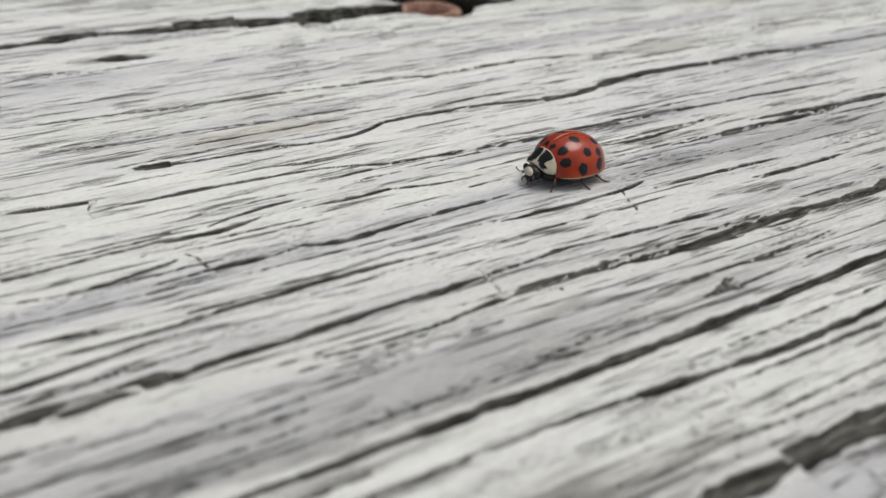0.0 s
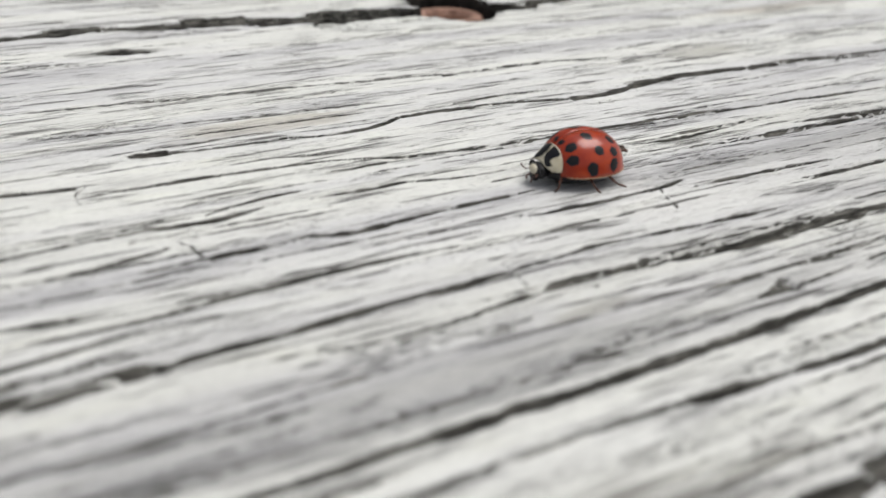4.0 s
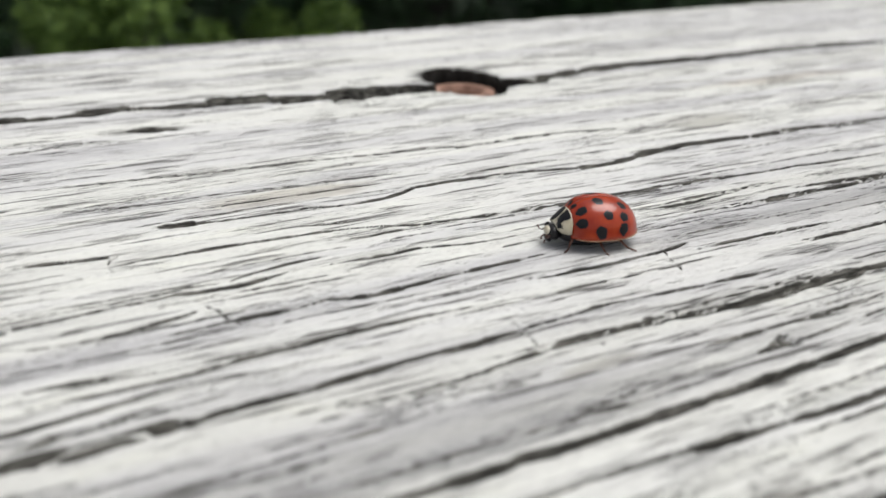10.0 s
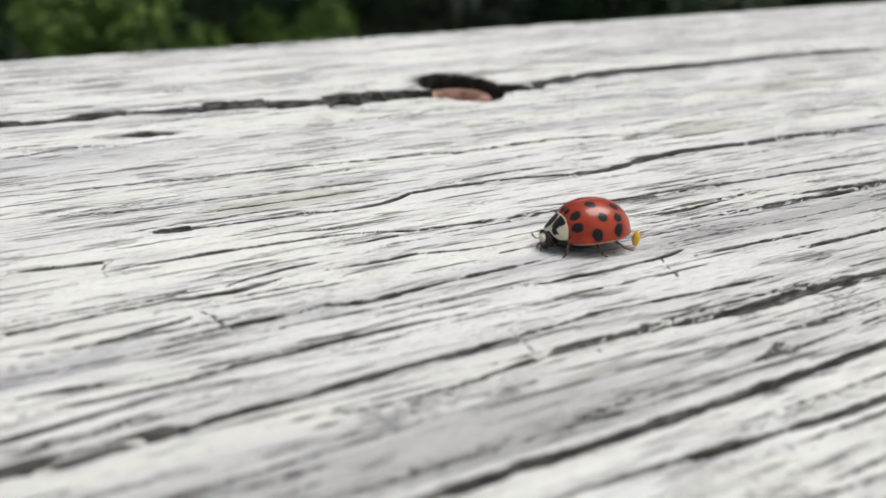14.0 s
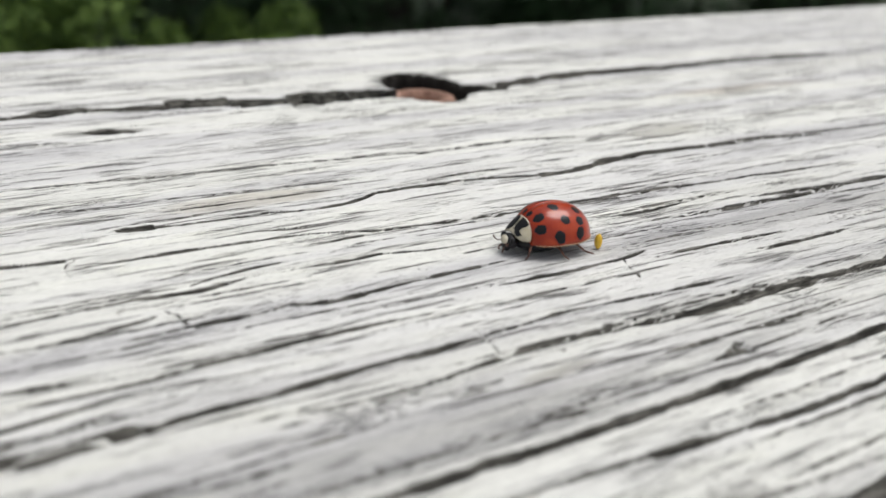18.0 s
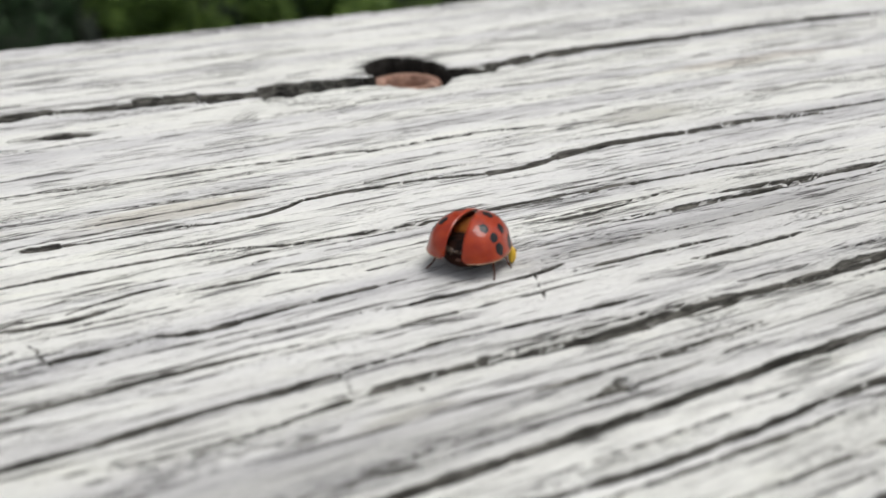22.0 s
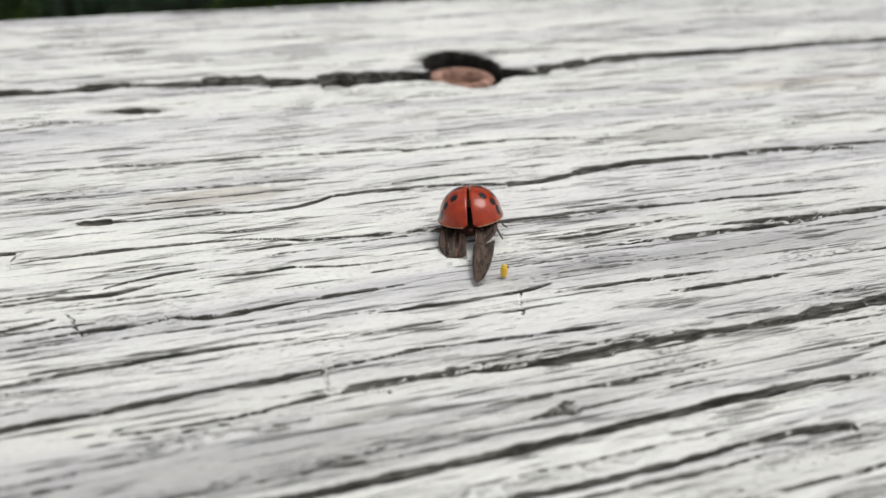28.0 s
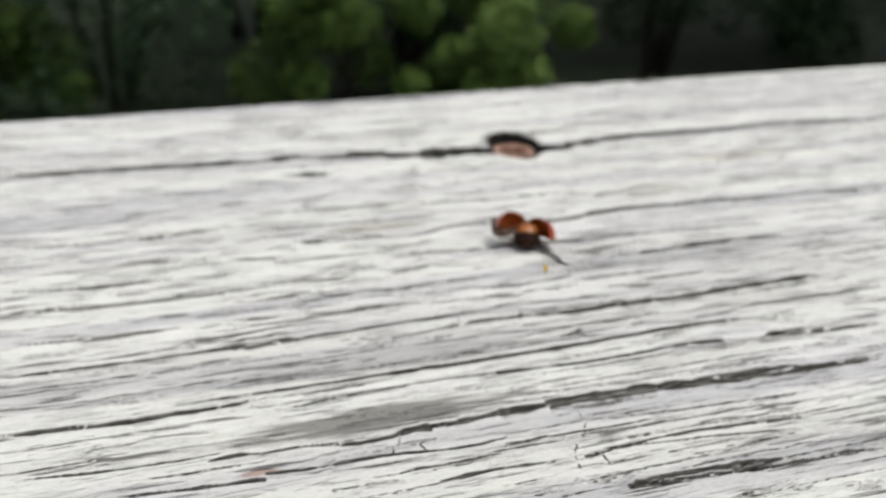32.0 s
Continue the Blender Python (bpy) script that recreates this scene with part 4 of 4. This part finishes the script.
def egg():
    bm = bmesh.new()
    ball(bm, (0, 0, 0.58), 0.29, 0.29, 0.62, 18, 14, MM)
    for v in bm.verts:
        t = v.co.z / MM / 1.2
        v.co.x *= 1.06 - 0.22 * (t - 0.4) ** 2
        v.co.y *= 1.06 - 0.22 * (t - 0.4) ** 2
    ob = new("insect_egg", mesh_of("insect_egg", bm, YOLK))
    bm = bmesh.new()
    ball(bm, (0.26, -0.02, 0.86), 0.13, 0.10, 0.12, 8, 6, MM)
    part("speck", bm, BROWN, ob, "dark brown speck of dirt")
    return tagged(ob, "tiny upright yellow insect egg on grey wood", "egg")


# ---- trees and shrubs behind ----
def crown(rnd, blobs, count, size):
    """Many small leaves gathered in uneven clumps; blobs: centre and radius, in metres."""
    verts, faces = [], []
    for c, r in blobs:
        for _ in range(count):
            d = Vector((rnd.gauss(0, 1), rnd.gauss(0, 1), rnd.gauss(0, 0.8)))
            p = Vector(c) + d.normalized() * r * (0.45 + 0.6 * rnd.random() ** 0.6)
            turn = Euler((rnd.uniform(-0.9, 0.9), rnd.uniform(-0.9, 0.9), rnd.uniform(0, 6.3))).to_matrix()
            s = size * rnd.uniform(0.6, 1.3)
            k = len(verts)
            for q in ((0, -0.5, 0), (0.28, -0.05, 0.07), (0, 0.5, -0.03), (-0.28, -0.05, 0.07)):
                verts.append(p + turn @ (Vector(q) * s))
            faces.extend(((k, k + 1, k + 2), (k, k + 2, k + 3)))
    return verts, faces


def woody(kind, label, place, height, spread, seed, leaf, clumps, count, size, stems, bare):
    rnd = random.Random(seed)
    t = tagged(new(kind), label, "tree" if kind == "tree" else "bush", group="trees and bushes behind the railing")
    t.matrix_world = pose(place[0], place[1], -GROUND_MM * MM - 0.05)
    bm = bmesh.new()
    blobs = []
    for s in range(stems):
        a = rnd.uniform(0, 6.3)
        lean = spread * (0.1 if stems == 1 else 0.45)
        top = Vector((lean * math.cos(a), lean * math.sin(a), height * rnd.uniform(0.75, 0.95)))
        base = Vector((0.06 * math.cos(a) * (stems > 1), 0.06 * math.sin(a) * (stems > 1), 0))
        mid = base.lerp(top, 0.5) + Vector((rnd.uniform(-1, 1), rnd.uniform(-1, 1), 0)) * 0.05 * height
        r = 0.035 * height if stems == 1 else 0.012 * height
        tube(bm, [base, mid, top], (r * 1.3, r * 0.9, r * 0.3), 8, 1.0)
        for _ in range(6 if stems == 1 else 3):
            f = rnd.uniform(max(0.3, bare), 0.95)
            root = base.lerp(mid, f * 2) if f < 0.5 else mid.lerp(top, f * 2 - 1)
            b = rnd.uniform(0, 6.3)
            end = root + Vector((math.cos(b), math.sin(b), rnd.uniform(0.0, 0.5))) * spread * rnd.uniform(0.4, 0.8)
            tube(bm, [root, root.lerp(end, 0.5) + Vector((0, 0, 0.03 * height)), end], (r * 0.4, r * 0.28, r * 0.1), 6, 1.0)
            blobs.append((end, spread * rnd.uniform(0.22, 0.42)))
    part("trunk", bm, BARK, t)
    for _ in range(clumps):
        a, q = rnd.uniform(0, 6.3), spread * rnd.random() ** 0.5
        blobs.append((Vector((q * math.cos(a), q * math.sin(a), height * rnd.uniform(bare, 1.0))), spread * rnd.uniform(0.18, 0.36)))
    verts, faces = crown(rnd, blobs, count, size)
    me = bpy.data.meshes.new("crown")
    me.from_pydata(verts, [], faces)
    me.materials.append(leaf)
    ob = new("crown", me)
    ob.parent = t


def garden():
    rnd = random.Random(5)
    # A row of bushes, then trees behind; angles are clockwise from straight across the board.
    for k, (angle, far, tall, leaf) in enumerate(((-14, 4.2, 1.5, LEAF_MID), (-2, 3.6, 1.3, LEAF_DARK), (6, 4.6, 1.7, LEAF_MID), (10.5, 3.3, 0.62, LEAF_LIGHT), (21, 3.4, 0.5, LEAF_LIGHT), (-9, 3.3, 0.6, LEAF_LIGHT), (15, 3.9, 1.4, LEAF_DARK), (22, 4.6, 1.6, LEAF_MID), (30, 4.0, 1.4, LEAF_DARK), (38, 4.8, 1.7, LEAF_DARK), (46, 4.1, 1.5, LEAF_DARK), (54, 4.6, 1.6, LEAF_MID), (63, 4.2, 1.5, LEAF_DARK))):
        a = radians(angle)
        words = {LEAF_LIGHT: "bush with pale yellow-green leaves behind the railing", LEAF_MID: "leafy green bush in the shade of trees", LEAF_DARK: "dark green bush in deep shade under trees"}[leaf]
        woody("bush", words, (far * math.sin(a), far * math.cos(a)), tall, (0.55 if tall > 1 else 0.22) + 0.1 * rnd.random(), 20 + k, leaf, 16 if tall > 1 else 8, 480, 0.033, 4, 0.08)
    for k, (angle, far, tall) in enumerate(((-20, 7.0, 6.5), (0, 6.4, 7.0), (14, 7.4, 8.0), (27, 6.6, 7.0), (40, 7.5, 8.0), (52, 6.5, 7.0), (66, 7.2, 7.5))):
        a = radians(angle)
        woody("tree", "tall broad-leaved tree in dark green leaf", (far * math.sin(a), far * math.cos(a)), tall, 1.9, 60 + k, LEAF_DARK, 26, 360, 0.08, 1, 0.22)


ground_sheet()
railing()
screw()
garden()
BUG, CASES, WINGS = ladybird()
EGG = egg()


# ---- what moves ----
def motions():
    # Beetle: seconds, x and y in millimetres, heading in degrees from the grain, height, pitch, roll.
    walk(BUG, [(t, mm(x, y, z, roll, pitch, turn)) for t, x, y, turn, z, pitch, roll in BUG_ROWS])
    walk(EGG, [(t, mm(x, y, z, 0, lean, 0)) for t, x, y, z, lean in EGG_ROWS])
    for side, rows in ((1, LEFT_CASE), (-1, RIGHT_CASE)):
        walk(CASES[side], [(t, case_pose(side, *angles)) for t, *angles in rows])
    for side, rows in ((1, LEFT_WING), (-1, RIGHT_WING)):
        walk(WINGS[side][0], [(t, wing_pose(side, *angles[:3], *angles[4:])) for t, *angles in rows])
        walk(WINGS[side][1], [(t, tip_pose(side, angles[3])) for t, *angles in rows])


BUG_ROWS = (
    (0.0, 2.00, -48.2, 181, 0, -1, -1), (1.0, 2.25, -48.7, 176, 0, -1, -1), (1.6, 1.95, -49.0, 170, 0, 0, 0), (2.0, 1.56, -49.1, 167, 0, 1.5, 0), (2.5, 1.2, -49.0, 168, 0, 1, 0),
    (4.5, 0.05, -48.3, 173, 0, 0, -1), (5.0, 0.06, -48.3, 173, 0, 0, -1), (6.0, 0.36, -48.4, 170, 0, -0.6, -1.8), (8.0, 0.60, -48.4, 169, 0, -0.7, -1.8), (10.0, 0.85, -48.4, 163, 0, 0.5, -1.4), (11.0, 1.04, -48.35, 159.5, 0, 1.2, -1.2), (12.0, 1.01, -48.25, 161.5, 0, 0.4, -1), (13.0, 1.19, -47.85, 166.7, 0, 3.8, 1.5), (13.5, 1.15, -47.9, 167, 0, 4, 1.8), (16.0, 0.85, -48.05, 167.8, 0, 4.5, 2.9),
    (17.4, 0.65, -48.15, 169, 0, 2.5, 2.5), (18.0, 0.54, -48.2, 170.5, 0, 1.3, 2.3), (18.3, 0.50, -48.1, 180, 0, 1, 2), (18.8, 0.05, -48.0, 216, 0, 0.5, 1.6), (19.0, -0.15, -47.1, 254, 0, 0, 2), (19.2, -0.35, -47.4, 290, 0, -1, 2), (19.5, -0.55, -48.1, 322, 0, -2, 2.5),
    (20.0, -0.64, -48.7, 344, 0, -3.5, 2.8), (20.6, -0.05, -48.8, 356, 0, -4.2, 0), (21.0, 0.45, -48.9, 366, 0, -4.5, -1.8), (21.4, 0.55, -48.9, 374, 0, -3, -1), (21.8, 1.1, -48.8, 388, 0, -1, 0), (22.0, 1.5, -48.45, 401, 0, 0, 0), (22.2, 1.85, -47.9, 409, 0, 0, 0), (22.6, 2.4, -46.8, 416, 0, 0, 0),
    (23.5, 3.1, -46.2, 418, 0, 0, 0), (24.5, 3.0, -45.7, 415, 0, 0, 0), (25.5, 3.5, -44.85, 420, 0, 0, 0), (27.5, 4.0, -42.5, 430, 0.1, 2, -6), (28.2, 4.3, -41.6, 430, 0.25, 2, -8), (29.0, 4.75, -41.1, 425, 0.5, 4, -10), (29.2, 4.8, -41.1, 424, 0.45, 4, -11),
    (30.0, 4.7, -41.5, 424, 0.3, 4, -12), (30.6, 4.65, -41.3, 425, 0.3, 4, -10), (31.2, 4.6, -41.1, 428, 0.2, 2, -5), (32.0, 4.6, -40.8, 428, 0, 0, 0),
)
EGG_ROWS = (
    (0.0, 1.2, -48.9, 0.75, 0), (5.0, 0.8, -48.6, 0.75, 0), (10.8, 2.0, -48.8, 0.75, 0), (12.2, 3.2, -49.3, 0.55, 20), (13.0, 3.75, -49.6, 0.40, 12), (13.5, 3.9, -49.8, 0.25, 8), (15.5, 3.85, -50.0, 0.02, 0), (32.0, 3.8, -50.0, 0.02, 0),
)
# Wing cases: seconds, swing out, lift, roll.
LEFT_CASE = (
    (0.0, 0, 0, 0), (21.6, 0, 0, 0), (22.0, 8, 3, 0), (22.2, 20, 8, -6), (22.5, 36, 9, -26), (23.5, 38, 9, -24), (24.0, 40, 8, -14), (24.6, 30, 7, -10), (25.0, 20, 6, -8), (25.5, 18, 6, -6),
    (27.5, 2, 6, 2), (28.1, 1.5, 6, 2), (28.4, 20, 12, 4), (28.8, 12, 10, 3), (29.2, 9, 10, 3), (30.3, 13, 9, 4), (31.0, 11, 8, 3), (31.5, 30, 16, -16), (32.0, 46, 24, -30),
)
RIGHT_CASE = (
    (0.0, 0, 0, 0), (1.4, 0, 0, 0), (1.7, 14, 7, 4), (2.0, 12, 6, 4), (2.5, 8, 4, 4), (4.5, 2, 0, 0), (6.5, 0, 0, 0), (21.7, 0, 0, 0), (22.0, 4, 2, 0), (22.5, 12, 12, 4), (23.2, 14, 16, 6), (23.8, 10, 9, 4), (24.5, 8, 5, 2), (25.5, 6, 3, 2),
    (27.5, 2, 6, 2), (28.1, 2, 6, 2), (28.4, 8, 10, 2), (28.8, 16, 12, 6), (29.2, 20, 14, 10), (30.0, 22, 10, 12), (30.4, 44, 16, 34), (30.8, 34, 12, 22), (31.0, 20, 6, 10), (31.5, 26, 8, -6), (32.0, 34, 10, -22),
)
# Flying wings: seconds, swing out, lift, roll, fold of the outer half, millimetres slid back.
LEFT_WING = (
    (0.0, -6, -6, 0, 177, -0.7), (23.8, -6, -6, 0, 177, -0.7), (24.6, 0, -14, 0, 178, 0.7), (25.0, 0, -16, 0, 178, 0.9), (25.5, 0, -12, 0, 178, 0.5), (26.5, 2, -14, 0, 178, 0.8), (27.5, 4, -20, 0, 178, 1.5), (28.2, 4, -22, 0, 178, 1.5), (28.5, 8, -22, 10, 178, 1.4), (29.0, 2, -24, 10, 178, 0.6), (29.5, 0, -28, 15, 178, 1.3), (30.0, -3, -30, 15, 178, 1.9), (31.0, -6, -28, 10, 178, 2.0), (32.0, 50, -2, 10, 120, 0),
)
RIGHT_WING = (
    (0.0, -6, -6, 0, 177, -0.7), (1.4, -6, -6, 0, 177, -0.7), (1.6, 12, 4, 0, 172, -0.3), (1.8, 16, 24, -10, 174, 1.6), (2.0, 13, 30, -12, 174, 2.0), (2.5, 12, 20, -10, 174, 1.8), (3.2, 8, 0, 0, 170, 0.6), (4.0, -4, -5, 0, 160, 0.6), (4.5, -4, -7, 0, 174, 1.5), (5.2, -4, -7, 0, 174, 1.4), (6.0, -5, -6, 0, 175, 0.6), (7.2, -6, -6, 0, 177, -0.7), (25.5, -6, -6, 0, 177, -0.7),
    (26.5, 0, -7, 0, 110, -0.5), (27.2, 3, -9, 0, 50, 0.3), (27.5, -3, -10, 0, 2, 1.2), (28.1, -5, -10, 8, 0, 1.2), (28.5, 15, -6, -40, 0, 0.8), (29.0, 27, -6, -36, 0, 0.4), (29.5, 29, -12, -37, 0, 0.7), (30.0, 30, -16, -38, 0, 1.0), (30.4, 30, -16, -38, 0, 1.0), (31.0, 24, -14, -50, 0, 1.4), (32.0, 36, -13, -40, 0, 1.0),
)

motions()
